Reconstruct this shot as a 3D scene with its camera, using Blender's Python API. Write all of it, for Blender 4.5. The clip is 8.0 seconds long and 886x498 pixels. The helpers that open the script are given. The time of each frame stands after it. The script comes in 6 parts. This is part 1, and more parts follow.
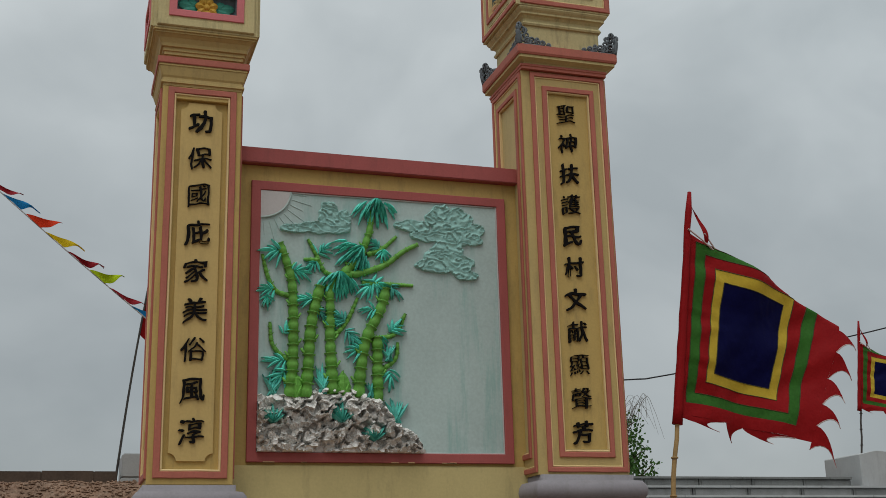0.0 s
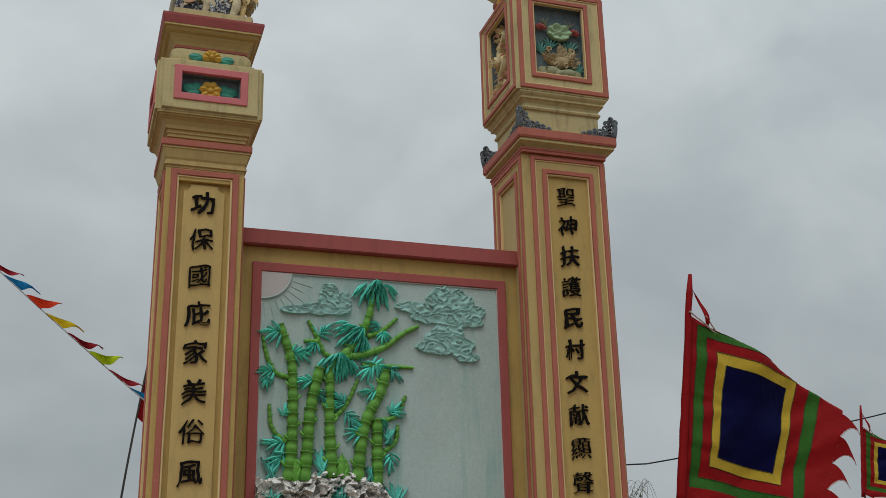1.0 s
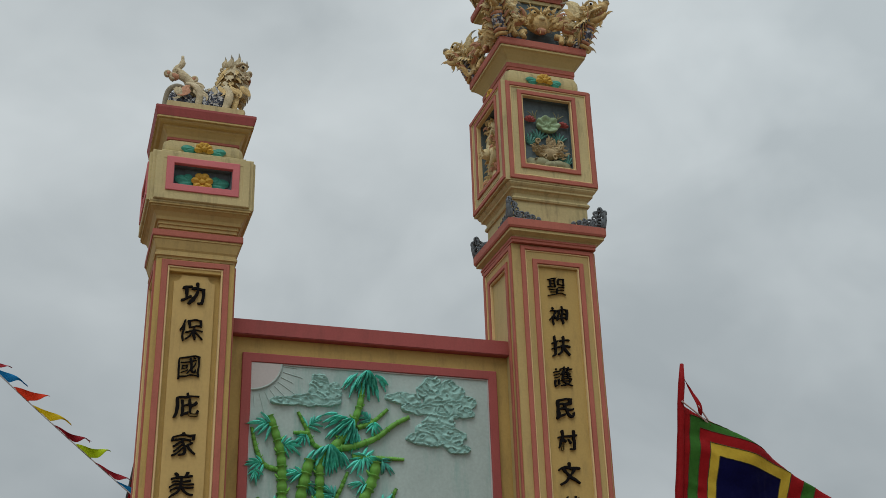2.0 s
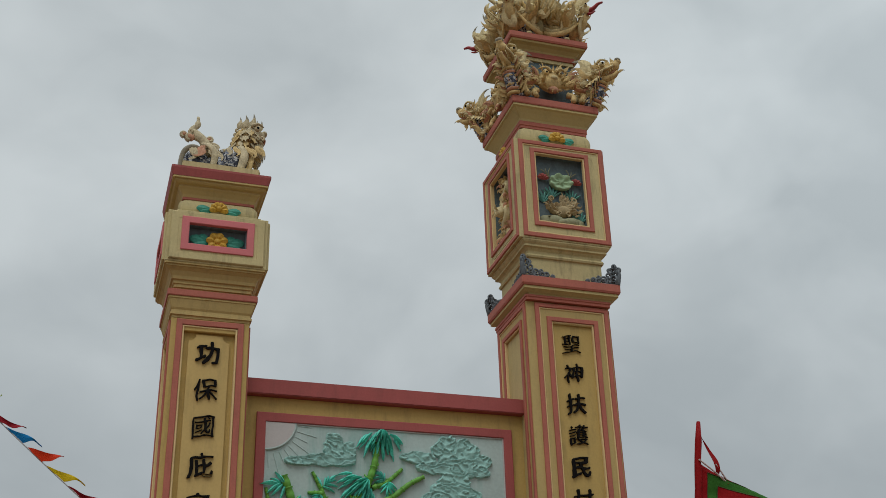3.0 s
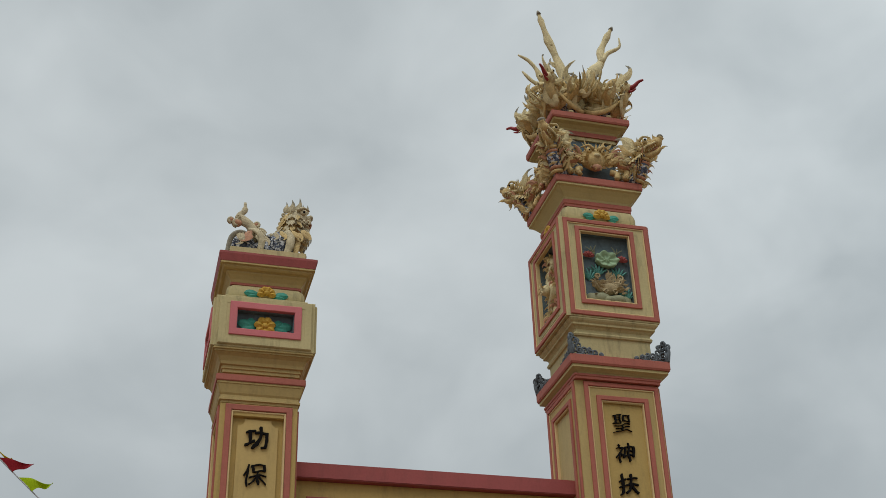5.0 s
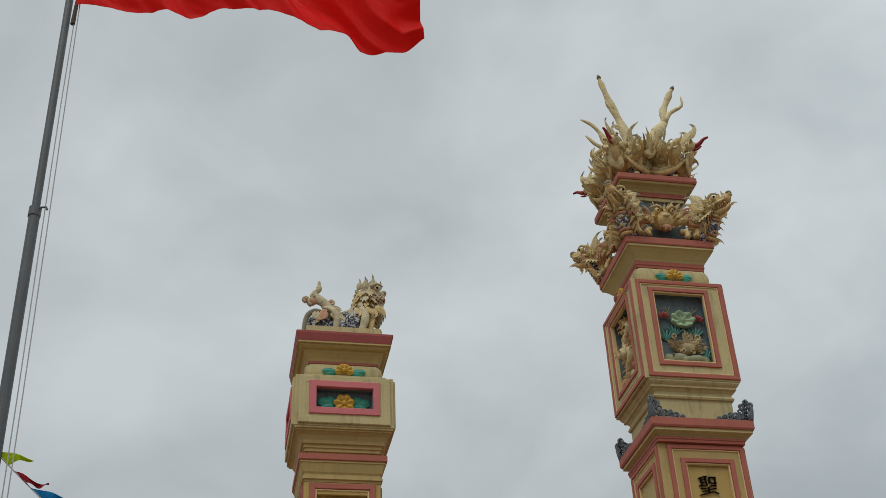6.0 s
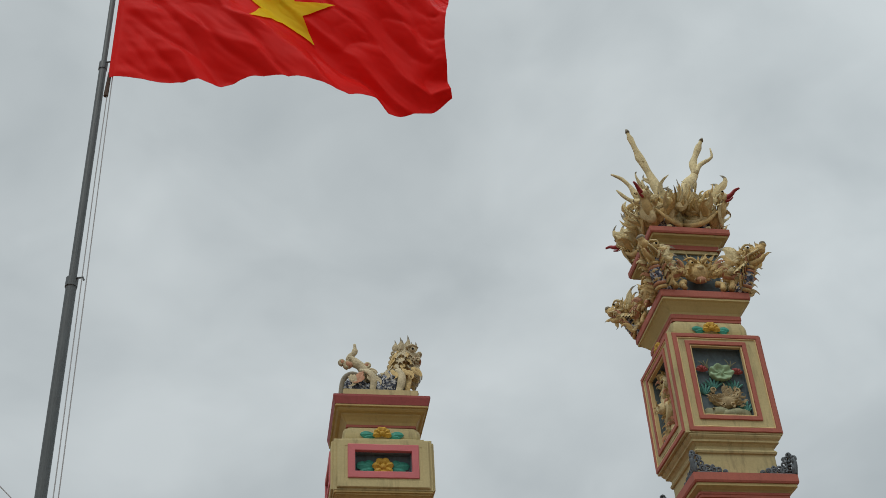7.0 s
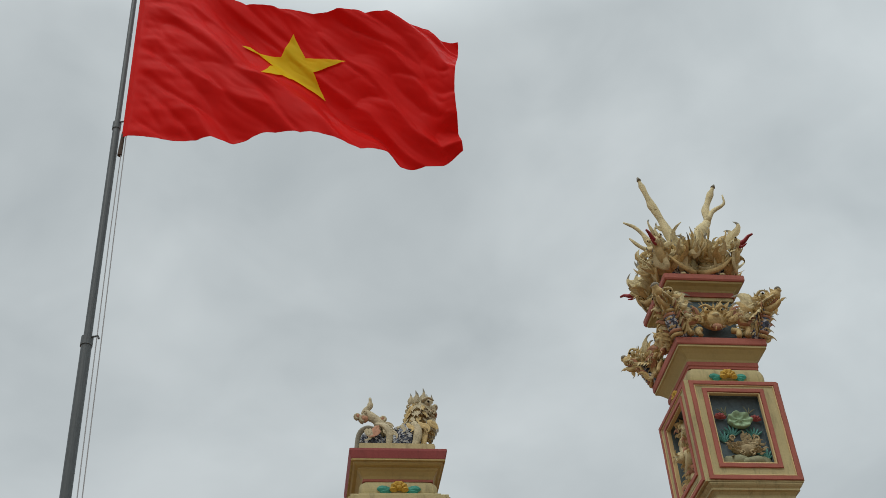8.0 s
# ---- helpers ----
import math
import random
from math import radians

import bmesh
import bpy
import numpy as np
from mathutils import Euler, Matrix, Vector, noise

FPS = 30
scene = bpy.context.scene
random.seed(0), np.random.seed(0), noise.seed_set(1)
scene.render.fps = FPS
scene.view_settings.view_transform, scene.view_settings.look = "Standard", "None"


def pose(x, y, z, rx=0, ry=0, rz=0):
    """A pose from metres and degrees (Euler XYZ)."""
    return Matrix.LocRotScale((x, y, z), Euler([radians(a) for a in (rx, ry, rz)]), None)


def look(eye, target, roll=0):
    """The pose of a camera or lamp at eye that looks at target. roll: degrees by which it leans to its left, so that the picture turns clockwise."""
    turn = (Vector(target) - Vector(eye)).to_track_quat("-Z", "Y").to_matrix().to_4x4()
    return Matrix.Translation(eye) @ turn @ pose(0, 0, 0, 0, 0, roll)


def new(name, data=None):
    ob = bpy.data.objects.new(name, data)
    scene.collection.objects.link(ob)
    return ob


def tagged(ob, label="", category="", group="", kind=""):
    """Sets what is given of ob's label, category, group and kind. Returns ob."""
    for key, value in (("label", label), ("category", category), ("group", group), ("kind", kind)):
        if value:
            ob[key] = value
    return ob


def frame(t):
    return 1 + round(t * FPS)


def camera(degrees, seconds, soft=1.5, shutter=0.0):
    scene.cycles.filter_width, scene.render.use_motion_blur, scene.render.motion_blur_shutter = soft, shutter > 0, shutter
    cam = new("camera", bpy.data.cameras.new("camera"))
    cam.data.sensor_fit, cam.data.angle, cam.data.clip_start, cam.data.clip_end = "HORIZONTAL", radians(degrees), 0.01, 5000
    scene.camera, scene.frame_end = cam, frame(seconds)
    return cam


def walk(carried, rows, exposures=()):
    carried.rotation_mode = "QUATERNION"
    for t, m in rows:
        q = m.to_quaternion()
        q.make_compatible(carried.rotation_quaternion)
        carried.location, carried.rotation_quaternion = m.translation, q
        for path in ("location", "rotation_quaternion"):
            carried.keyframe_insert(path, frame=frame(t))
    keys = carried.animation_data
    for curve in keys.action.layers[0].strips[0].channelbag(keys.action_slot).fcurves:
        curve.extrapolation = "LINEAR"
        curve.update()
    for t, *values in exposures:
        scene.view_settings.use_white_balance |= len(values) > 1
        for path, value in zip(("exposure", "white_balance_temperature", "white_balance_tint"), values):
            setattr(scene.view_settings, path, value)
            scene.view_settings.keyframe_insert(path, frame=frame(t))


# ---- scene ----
import collections

cam = camera(40.8, 8.0, soft=0.55)
PATH = [
    (0, (-3.545, -8.06, 1.417), (-2.953, -6.229, 1.962), -1.4),
    (0.5, (-3.556, -8.043, 1.411), (-2.968, -6.233, 2.025), -1.0),
    (1, (-3.556, -8.046, 1.409), (-2.972, -6.257, 2.087), -1.3),
    (1.5, (-3.553, -8.018, 1.363), (-2.968, -6.265, 2.128), -1.7),
    (2, (-3.544, -8.038, 1.38), (-2.962, -6.311, 2.204), -1.7),
    (3.5, (-3.548, -8.052, 1.391), (-3.019, -6.369, 2.333), -1.6),
    (4, (-3.544, -8.053, 1.395), (-3.034, -6.379, 2.364), -1.4),
    (4.2, (-3.541, -8.049, 1.397), (-3.038, -6.38, 2.377), -1.4),
    (5.5, (-3.582, -8.065, 1.406), (-3.17, -6.425, 2.473), -2.2),
    (6, (-3.594, -8.106, 1.419), (-3.254, -6.485, 2.541), -2.7),
    (6.5, (-3.591, -8.135, 1.433), (-3.298, -6.542, 2.606), -3.1),
    (7, (-3.617, -8.129, 1.446), (-3.334, -6.554, 2.645), -3.4),
    (7.5, (-3.635, -8.114, 1.449), (-3.359, -6.558, 2.675), -3.7),
    (8, (-3.605, -8.125, 1.44), (-3.35, -6.601, 2.71), -4.1),
]
walk(cam, [(t, look(eye, target, roll)) for t, eye, target, roll in PATH])

# ---- world, sun ----
world = bpy.data.worlds.new("overcast")
scene.world = world
world.use_nodes = True
wn, wl = world.node_tree.nodes, world.node_tree.links
wn.clear()
SUN_EL, SUN_ROT = radians(58), radians(205)


def wnode(kind, **sets):
    n = wn.new(kind)
    for k, v in sets.items():
        n.inputs[k.replace("_", " ")].default_value = v
    return n


w_out = wn.new("ShaderNodeOutputWorld")
w_coord = wn.new("ShaderNodeTexCoord")
sky = wn.new("ShaderNodeTexSky")
sky.sky_type, sky.sun_disc, sky.sun_elevation, sky.sun_rotation = "NISHITA", False, SUN_EL, SUN_ROT
# broad cloud masses and finer billows
w_map = wn.new("ShaderNodeMapping")
w_map.inputs["Scale"].default_value = (1.0, 1.0, 1.35)
wl.new(w_coord.outputs["Generated"], w_map.inputs["Vector"])
n_big = wnode("ShaderNodeTexNoise", Scale=2.6, Detail=5.0, Roughness=0.5, Distortion=0.35)
n_fine = wnode("ShaderNodeTexNoise", Scale=9.0, Detail=4.0, Roughness=0.45, Distortion=0.5)
for n in (n_big, n_fine):
    wl.new(w_map.outputs["Vector"], n.inputs["Vector"])
n_mix = wn.new("ShaderNodeMix")
n_mix.inputs[0].default_value = 0.25
wl.new(n_big.outputs["Fac"], n_mix.inputs[2])
wl.new(n_fine.outputs["Fac"], n_mix.inputs[3])
ramp = wn.new("ShaderNodeValToRGB")
ramp.color_ramp.elements[0].position, ramp.color_ramp.elements[0].color = 0.34, (0.375, 0.415, 0.428, 1)
ramp.color_ramp.elements[1].position, ramp.color_ramp.elements[1].color = 0.64, (0.575, 0.62, 0.63, 1)
wl.new(n_mix.outputs[0], ramp.inputs["Fac"])
# an overcast sky is brighter towards the zenith
w_sep = wn.new("ShaderNodeSeparateXYZ")
wl.new(w_coord.outputs["Generated"], w_sep.inputs[0])
w_rise = wn.new("ShaderNodeMapRange")
for key, v in (("From Min", 0.0), ("From Max", 1.0), ("To Min", 0.0), ("To Max", 1.0)):
    w_rise.inputs[key].default_value = v
wl.new(w_sep.outputs["Z"], w_rise.inputs["Value"])
w_curve = wn.new("ShaderNodeValToRGB")
els = w_curve.color_ramp.elements
els[0].position, els[0].color = 0.0, (0.195, 0.195, 0.195, 1)
els[1].position, els[1].color = 1.0, (1.0, 1.0, 1.0, 1)
for p, v in ((0.12, 0.245), (0.30, 0.305), (0.5, 0.338), (0.76, 0.345), (0.88, 0.75)):
    e = els.new(p)
    e.color = (v, v, v, 1)
wl.new(w_rise.outputs[0], w_curve.inputs["Fac"])
w_mul = wn.new("ShaderNodeMix")
w_mul.data_type, w_mul.blend_type = "RGBA", "MULTIPLY"
w_mul.inputs[0].default_value = 1.0
# the cloud is thinner, and brighter, towards the east
w_east = wn.new("ShaderNodeMapRange")
w_east.interpolation_type = "SMOOTHSTEP"
for key, v in (("From Min", 0.10), ("From Max", 0.72), ("To Min", 0.99), ("To Max", 1.32)):
    w_east.inputs[key].default_value = v
w_high = wn.new("ShaderNodeMapRange")
for key, v in (("From Min", 0.0), ("From Max", 0.55), ("To Min", 0.0), ("To Max", 1.0)):
    w_high.inputs[key].default_value = v
wl.new(w_sep.outputs["Z"], w_high.inputs["Value"])
w_side = wn.new("ShaderNodeMath")
w_side.operation = "MULTIPLY"
wl.new(w_sep.outputs["X"], w_side.inputs[0])
wl.new(w_high.outputs[0], w_side.inputs[1])
wl.new(w_side.outputs[0], w_east.inputs["Value"])
w_thin = wn.new("ShaderNodeMix")
w_thin.data_type, w_thin.blend_type = "RGBA", "MULTIPLY"
w_thin.inputs[0].default_value = 1.0
wl.new(ramp.outputs["Color"], w_thin.inputs[6])
wl.new(w_east.outputs[0], w_thin.inputs[7])
wl.new(w_thin.outputs[2], w_mul.inputs[6])
wl.new(w_curve.outputs["Color"], w_mul.inputs[7])
bg_cloud = wnode("ShaderNodeBackground", Strength=3.1)
wl.new(w_mul.outputs[2], bg_cloud.inputs["Color"])
bg_sky = wnode("ShaderNodeBackground", Strength=0.10)
wl.new(sky.outputs["Color"], bg_sky.inputs["Color"])
w_blend = wnode("ShaderNodeMixShader", Fac=0.93)
wl.new(bg_sky.outputs[0], w_blend.inputs[1])
wl.new(bg_cloud.outputs[0], w_blend.inputs[2])
wl.new(w_blend.outputs[0], w_out.inputs["Surface"])

sun = new("sun", bpy.data.lights.new("sun", "SUN"))
sun.data.energy, sun.data.angle, sun.data.color = 1.1, radians(35), (1.0, 0.97, 0.92)
sun.matrix_world = look((-8, -14, 26), (0, 0, 0))


# ---- materials ----
def material(name, color, rough=0.75, vary=0.18, scale=3.0, fine=40.0, bump=0.15, stain=None, stain_amount=0.35,
             metal=0.0, translucent=0.0, relief=0.004, gloss=0.3, stain_size=(6, 6, 1.2)):
    """Painted or rough surface: two scales of tone, stains with soft borders, fine relief."""
    m = bpy.data.materials.new(name)
    m.use_nodes = True
    nt = m.node_tree
    n, l = nt.nodes, nt.links
    b = n["Principled BSDF"]
    b.inputs["Roughness"].default_value, b.inputs["Metallic"].default_value = rough, metal
    b.inputs["Specular IOR Level"].default_value = gloss if not translucent else 0.06
    co = n.new("ShaderNodeTexCoord")

    def noise_at(s, detail, rough_n=0.55):
        t = n.new("ShaderNodeTexNoise")
        t.inputs["Scale"].default_value, t.inputs["Detail"].default_value = s, detail
        t.inputs["Roughness"].default_value = rough_n
        l.new(co.outputs["Object"], t.inputs["Vector"])
        return t

    big, small = noise_at(scale, 5), noise_at(fine, 3)
    blend = n.new("ShaderNodeMix")
    blend.inputs[0].default_value = 0.4
    l.new(big.outputs["Fac"], blend.inputs[2])
    l.new(small.outputs["Fac"], blend.inputs[3])
    r = n.new("ShaderNodeValToRGB")
    lo = tuple(c * (1 - vary) for c in color)
    hi = tuple(min(1, c * (1 + vary)) for c in color)
    r.color_ramp.elements[0].position, r.color_ramp.elements[0].color = 0.32, (*lo, 1)
    r.color_ramp.elements[1].position, r.color_ramp.elements[1].color = 0.68, (*hi, 1)
    l.new(blend.outputs[0], r.inputs["Fac"])
    out = r.outputs["Color"]
    if stain:
        mp = n.new("ShaderNodeMapping")
        mp.inputs["Scale"].default_value = stain_size
        l.new(co.outputs["Object"], mp.inputs["Vector"])
        sn = n.new("ShaderNodeTexNoise")
        sn.inputs["Scale"].default_value, sn.inputs["Detail"].default_value = 2.2, 6
        sn.inputs["Roughness"].default_value = 0.7
        l.new(mp.outputs["Vector"], sn.inputs["Vector"])
        sr = n.new("ShaderNodeValToRGB")
        sr.color_ramp.elements[0].position, sr.color_ramp.elements[0].color = 0.52, (0, 0, 0, 1)
        sr.color_ramp.elements[1].position, sr.color_ramp.elements[1].color = 0.78, (stain_amount,) * 3 + (1,)
        l.new(sn.outputs["Fac"], sr.inputs["Fac"])
        mx = n.new("ShaderNodeMix")
        mx.data_type = "RGBA"
        l.new(sr.outputs["Color"], mx.inputs[0])
        l.new(out, mx.inputs[6])
        mx.inputs[7].default_value = (*stain, 1)
        out = mx.outputs[2]
    l.new(out, b.inputs["Base Color"])
    if bump:
        bp = n.new("ShaderNodeBump")
        bp.inputs["Strength"].default_value, bp.inputs["Distance"].default_value = bump, relief
        l.new(blend.outputs[0], bp.inputs["Height"])
        l.new(bp.outputs["Normal"], b.inputs["Normal"])
    if translucent:
        tr = n.new("ShaderNodeBsdfTranslucent")
        l.new(out, tr.inputs["Color"])
        ms = n.new("ShaderNodeMixShader")
        ms.inputs[0].default_value = translucent
        l.new(b.outputs[0], ms.inputs[1])
        l.new(tr.outputs[0], ms.inputs[2])
        l.new(ms.outputs[0], n["Material Output"].inputs["Surface"])
    return m


def mosaic_material(name):
    """Broken blue-and-white porcelain set into the plaster."""
    m = bpy.data.materials.new(name)
    m.use_nodes = True
    n, l = m.node_tree.nodes, m.node_tree.links
    b = n["Principled BSDF"]
    b.inputs["Roughness"].default_value = 0.3
    co = n.new("ShaderNodeTexCoord")
    v = n.new("ShaderNodeTexVoronoi")
    v.inputs["Scale"].default_value = 62
    l.new(co.outputs["Object"], v.inputs["Vector"])
    sep = n.new("ShaderNodeSeparateColor")
    l.new(v.outputs["Color"], sep.inputs[0])
    r = n.new("ShaderNodeValToRGB")
    r.color_ramp.interpolation = "CONSTANT"
    r.color_ramp.elements[0].color = (0.03, 0.036, 0.06, 1)
    r.color_ramp.elements[1].position, r.color_ramp.elements[1].color = 0.66, (0.50, 0.51, 0.51, 1)
    e = r.color_ramp.elements.new(0.42)
    e.color = (0.085, 0.105, 0.16, 1)
    l.new(sep.outputs[0], r.inputs["Fac"])
    l.new(r.outputs["Color"], b.inputs["Base Color"])
    bp = n.new("ShaderNodeBump")
    bp.inputs["Strength"].default_value, bp.inputs["Distance"].default_value = 0.6, 0.006
    l.new(v.outputs["Distance"], bp.inputs["Height"])
    l.new(bp.outputs["Normal"], b.inputs["Normal"])
    return m


GRIME = (0.12, 0.095, 0.055)
M_OCHRE = material("ochre_paint", (0.455, 0.318, 0.105), 0.7, 0.10, 2.0, 60, 0.25, GRIME, 0.45)
# the shaft's ochre lightened: stronger light on the proud plaque, put into its colour
M_PLAQUE_LIT = material("ochre_paint_lit", (0.505, 0.36, 0.135), 0.7, 0.08, 2.0, 60, 0.2, GRIME, 0.3)
M_OCHRE_DULL = material("dull_ochre_paint", (0.45, 0.335, 0.135), 0.7, 0.10, 2.0, 60, 0.25, GRIME, 0.4)
M_OCHRE_PALE = material("pale_ochre_paint", (0.485, 0.40, 0.18), 0.7, 0.10, 2.0, 60, 0.2, GRIME, 0.3)
M_CREAM = material("cream_paint", (0.50, 0.425, 0.215), 0.7, 0.12, 2.4, 60, 0.3, (0.10, 0.085, 0.05), 0.7)
M_TRIM = material("cream_bead_paint", (0.66, 0.50, 0.25), 0.65, 0.08, 4, 60, 0.15)
M_RED = material("faded_red_paint", (0.395, 0.122, 0.086), 0.65, 0.14, 3, 70, 0.2, (0.13, 0.06, 0.05), 0.35)
M_RED_DEEP = material("deep_red_paint", (0.33, 0.078, 0.072), 0.65, 0.12, 3, 70, 0.2, (0.12, 0.05, 0.045), 0.4)
M_PINK = material("pink_red_paint", (0.56, 0.16, 0.17), 0.65, 0.08, 3, 70, 0.15)
M_GREY = material("grey_painted_plinth", (0.235, 0.22, 0.235), 0.7, 0.12, 3, 60, 0.2, (0.12, 0.11, 0.1), 0.4)
M_PANEL = material("pale_blue_painted_plaster", (0.38, 0.475, 0.455), 0.75, 0.14, 1.5, 50, 0.22, (0.17, 0.36, 0.32), 0.95, stain_size=(3.0, 3.0, 0.35))
M_SUN = material("pale_grey_plaster", (0.46, 0.44, 0.43), 0.75, 0.08, 4, 60, 0.15)
M_CLOUD = material("blue_green_plaster", (0.265, 0.475, 0.435), 0.7, 0.15, 9, 70, 0.35, relief=0.01)
M_BAMBOO = material("green_painted_bamboo", (0.14, 0.37, 0.062), 0.55, 0.25, 9, 60, 0.2)
M_LEAF = material("teal_painted_leaf", (0.125, 0.65, 0.53), 0.55, 0.35, 7, 50, 0.15)
M_LEAF_PALE = material("pale_teal_painted_leaf", (0.12, 0.52, 0.44), 0.55, 0.25, 7, 50, 0.15)
M_ROCK = material("grey_moulded_mortar", (0.70, 0.69, 0.66), 0.9, 0.22, 12, 70, 0.4, (0.26, 0.24, 0.21), 0.5, relief=0.008, gloss=0.12, stain_size=(12, 12, 9))
M_INK = material("black_lacquer_letter", (0.004, 0.003, 0.003), 0.8, 0.2, 20, 80, 0.1, gloss=0.12)
M_TEAL_BACK = material("dark_grey_blue_plaster", (0.11, 0.152, 0.168), 0.8, 0.25, 5, 40, 0.2, (0.05, 0.06, 0.065), 0.6)
M_SLATE = material("dark_slate_ornament", (0.105, 0.122, 0.135), 0.7, 0.4, 16, 60, 0.3)
M_STATUE = material("cream_statue_plaster", (0.60, 0.505, 0.28), 0.75, 0.28, 14, 70, 0.5, (0.14, 0.095, 0.045), 0.65, relief=0.012, stain_size=(11, 11, 8))
M_STATUE_TAN = material("tan_statue_plaster", (0.55, 0.405, 0.18), 0.75, 0.30, 14, 70, 0.5, (0.14, 0.075, 0.03), 0.65, relief=0.012, stain_size=(11, 11, 8))
M_STATUE_ROSE = material("rosy_statue_plaster", (0.46, 0.235, 0.14), 0.75, 0.28, 12, 60, 0.5, (0.12, 0.06, 0.03), 0.7, stain_size=(11, 11, 8))
M_STATUE_GREY = material("greyed_cream_statue_plaster", (0.47, 0.40, 0.255), 0.75, 0.30, 14, 70, 0.6, (0.11, 0.08, 0.045), 0.8, relief=0.012, stain_size=(12, 12, 9))
M_TIP = material("weathered_grey_tip", (0.27, 0.25, 0.195), 0.8, 0.3, 14, 60, 0.3)
M_MOSAIC = mosaic_material("blue_white_porcelain_shards")
M_BEAK = material("dark_red_glaze", (0.30, 0.035, 0.04), 0.45, 0.15, 10, 60, 0.1)
M_LEAF_DARK = material("dark_teal_painted_leaf", (0.045, 0.27, 0.20), 0.6, 0.25, 8, 60, 0.2)
M_YELLOW = material("yellow_painted_petal", (0.50, 0.30, 0.04), 0.6, 0.15, 8, 60, 0.15)
M_PETAL_GREEN = material("pale_green_painted_petal", (0.29, 0.42, 0.25), 0.65, 0.18, 8, 60, 0.2)
M_OLIVE = material("olive_painted_plaster", (0.25, 0.25, 0.15), 0.75, 0.25, 8, 60, 0.3)
M_OLIVE_TAN = material("weathered_tan_plaster", (0.40, 0.32, 0.18), 0.8, 0.35, 14, 60, 0.4, relief=0.01)
M_LEAF_MID = material("weathered_teal_leaf", (0.11, 0.30, 0.26), 0.7, 0.3, 10, 60, 0.2)
M_FLAG_RED = material("red_flag_cloth", (0.82, 0.020, 0.016), 0.5, 0.07, 2, 160, 0.08, translucent=0.38, relief=0.002)
M_FLAG_STAR = material("yellow_flag_cloth", (0.95, 0.78, 0.025), 0.6, 0.06, 2, 160, 0.08, translucent=0.42, relief=0.002)
M_FEST_RED = material("crimson_banner_cloth", (0.30, 0.011, 0.013), 0.5, 0.12, 3, 45, 0.6, translucent=0.25, relief=0.010)
M_FEST_GREEN = material("green_banner_cloth", (0.038, 0.14, 0.022), 0.5, 0.2, 5, 45, 0.6, translucent=0.2, relief=0.010)
M_FEST_YELLOW = material("yellow_banner_cloth", (0.54, 0.39, 0.045), 0.5, 0.12, 5, 45, 0.6, translucent=0.2, relief=0.010)
M_FEST_NAVY = material("navy_banner_cloth", (0.003, 0.0035, 0.042), 0.6, 0.2, 4, 45, 0.6, translucent=0.15, relief=0.010)
M_FEST_EDGE = material("pale_banner_hem", (0.55, 0.42, 0.40), 0.6, 0.1, 8, 100, 0.1, translucent=0.2)
M_FEST_SEAM = material("dark_seam_thread", (0.05, 0.045, 0.012), 0.7, 0.3, 20, 90, 0.1)
M_STEEL = material("grey_painted_steel", (0.10, 0.115, 0.12), 0.45, 0.15, 3, 40, 0.05)
M_ROPE = material("pale_rope", (0.42, 0.43, 0.44), 0.8, 0.2, 20, 90, 0.2)
M_POLE_BAMBOO = material("dry_bamboo", (0.34, 0.22, 0.09), 0.55, 0.25, 5, 60, 0.2, (0.08, 0.05, 0.03), 0.5)
M_POLE_DARK = material("dark_bamboo", (0.05, 0.045, 0.04), 0.6, 0.3, 8, 60, 0.2)
M_WIRE = material("black_cable", (0.012, 0.013, 0.015), 0.6, 0.1, 10, 60, 0.0)
# stair stone with the shade of the risers put into its colour
M_STONE_SHADED = material("grey_granite_shaded", (0.165, 0.17, 0.165), 0.8, 0.28, 3, 80, 0.3, (0.10, 0.10, 0.09), 0.7)
# pale blocks; on the stairs it stands for the lit treads
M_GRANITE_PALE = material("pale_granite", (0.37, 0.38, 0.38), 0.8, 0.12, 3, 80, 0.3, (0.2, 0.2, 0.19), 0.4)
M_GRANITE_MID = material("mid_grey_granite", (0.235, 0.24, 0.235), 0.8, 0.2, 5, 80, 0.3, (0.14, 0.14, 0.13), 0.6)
M_KERB = material("dark_weathered_kerb", (0.085, 0.06, 0.045), 0.9, 0.35, 4, 50, 0.4)
M_SOIL = material("red_brown_soil", (0.19, 0.115, 0.075), 0.95, 0.4, 2.5, 30, 0.9, (0.34, 0.27, 0.20), 0.7, relief=0.03)
M_BARK = material("grey_brown_bark", (0.09, 0.07, 0.05), 0.9, 0.3, 8, 60, 0.6, relief=0.01)
M_FOLIAGE = material("dark_green_leaf", (0.055, 0.12, 0.03), 0.55, 0.4, 3, 50, 0.1, translucent=0.25)
PENNANT = {
    "blue": material("blue_pennant_cloth", (0.02, 0.25, 0.55), 0.55, 0.12, 4, 80, 0.1, translucent=0.35),
    "orange": material("orange_red_pennant_cloth", (0.72, 0.06, 0.02), 0.55, 0.12, 4, 80, 0.1, translucent=0.35),
    "yellow": material("yellow_pennant_cloth", (0.66, 0.50, 0.015), 0.55, 0.12, 4, 80, 0.1, translucent=0.35),
    "red": material("dark_red_pennant_cloth", (0.32, 0.02, 0.03), 0.55, 0.12, 4, 80, 0.1, translucent=0.3),
    "lime": material("lime_pennant_cloth", (0.50, 0.66, 0.02), 0.55, 0.12, 4, 80, 0.1, translucent=0.35),
}


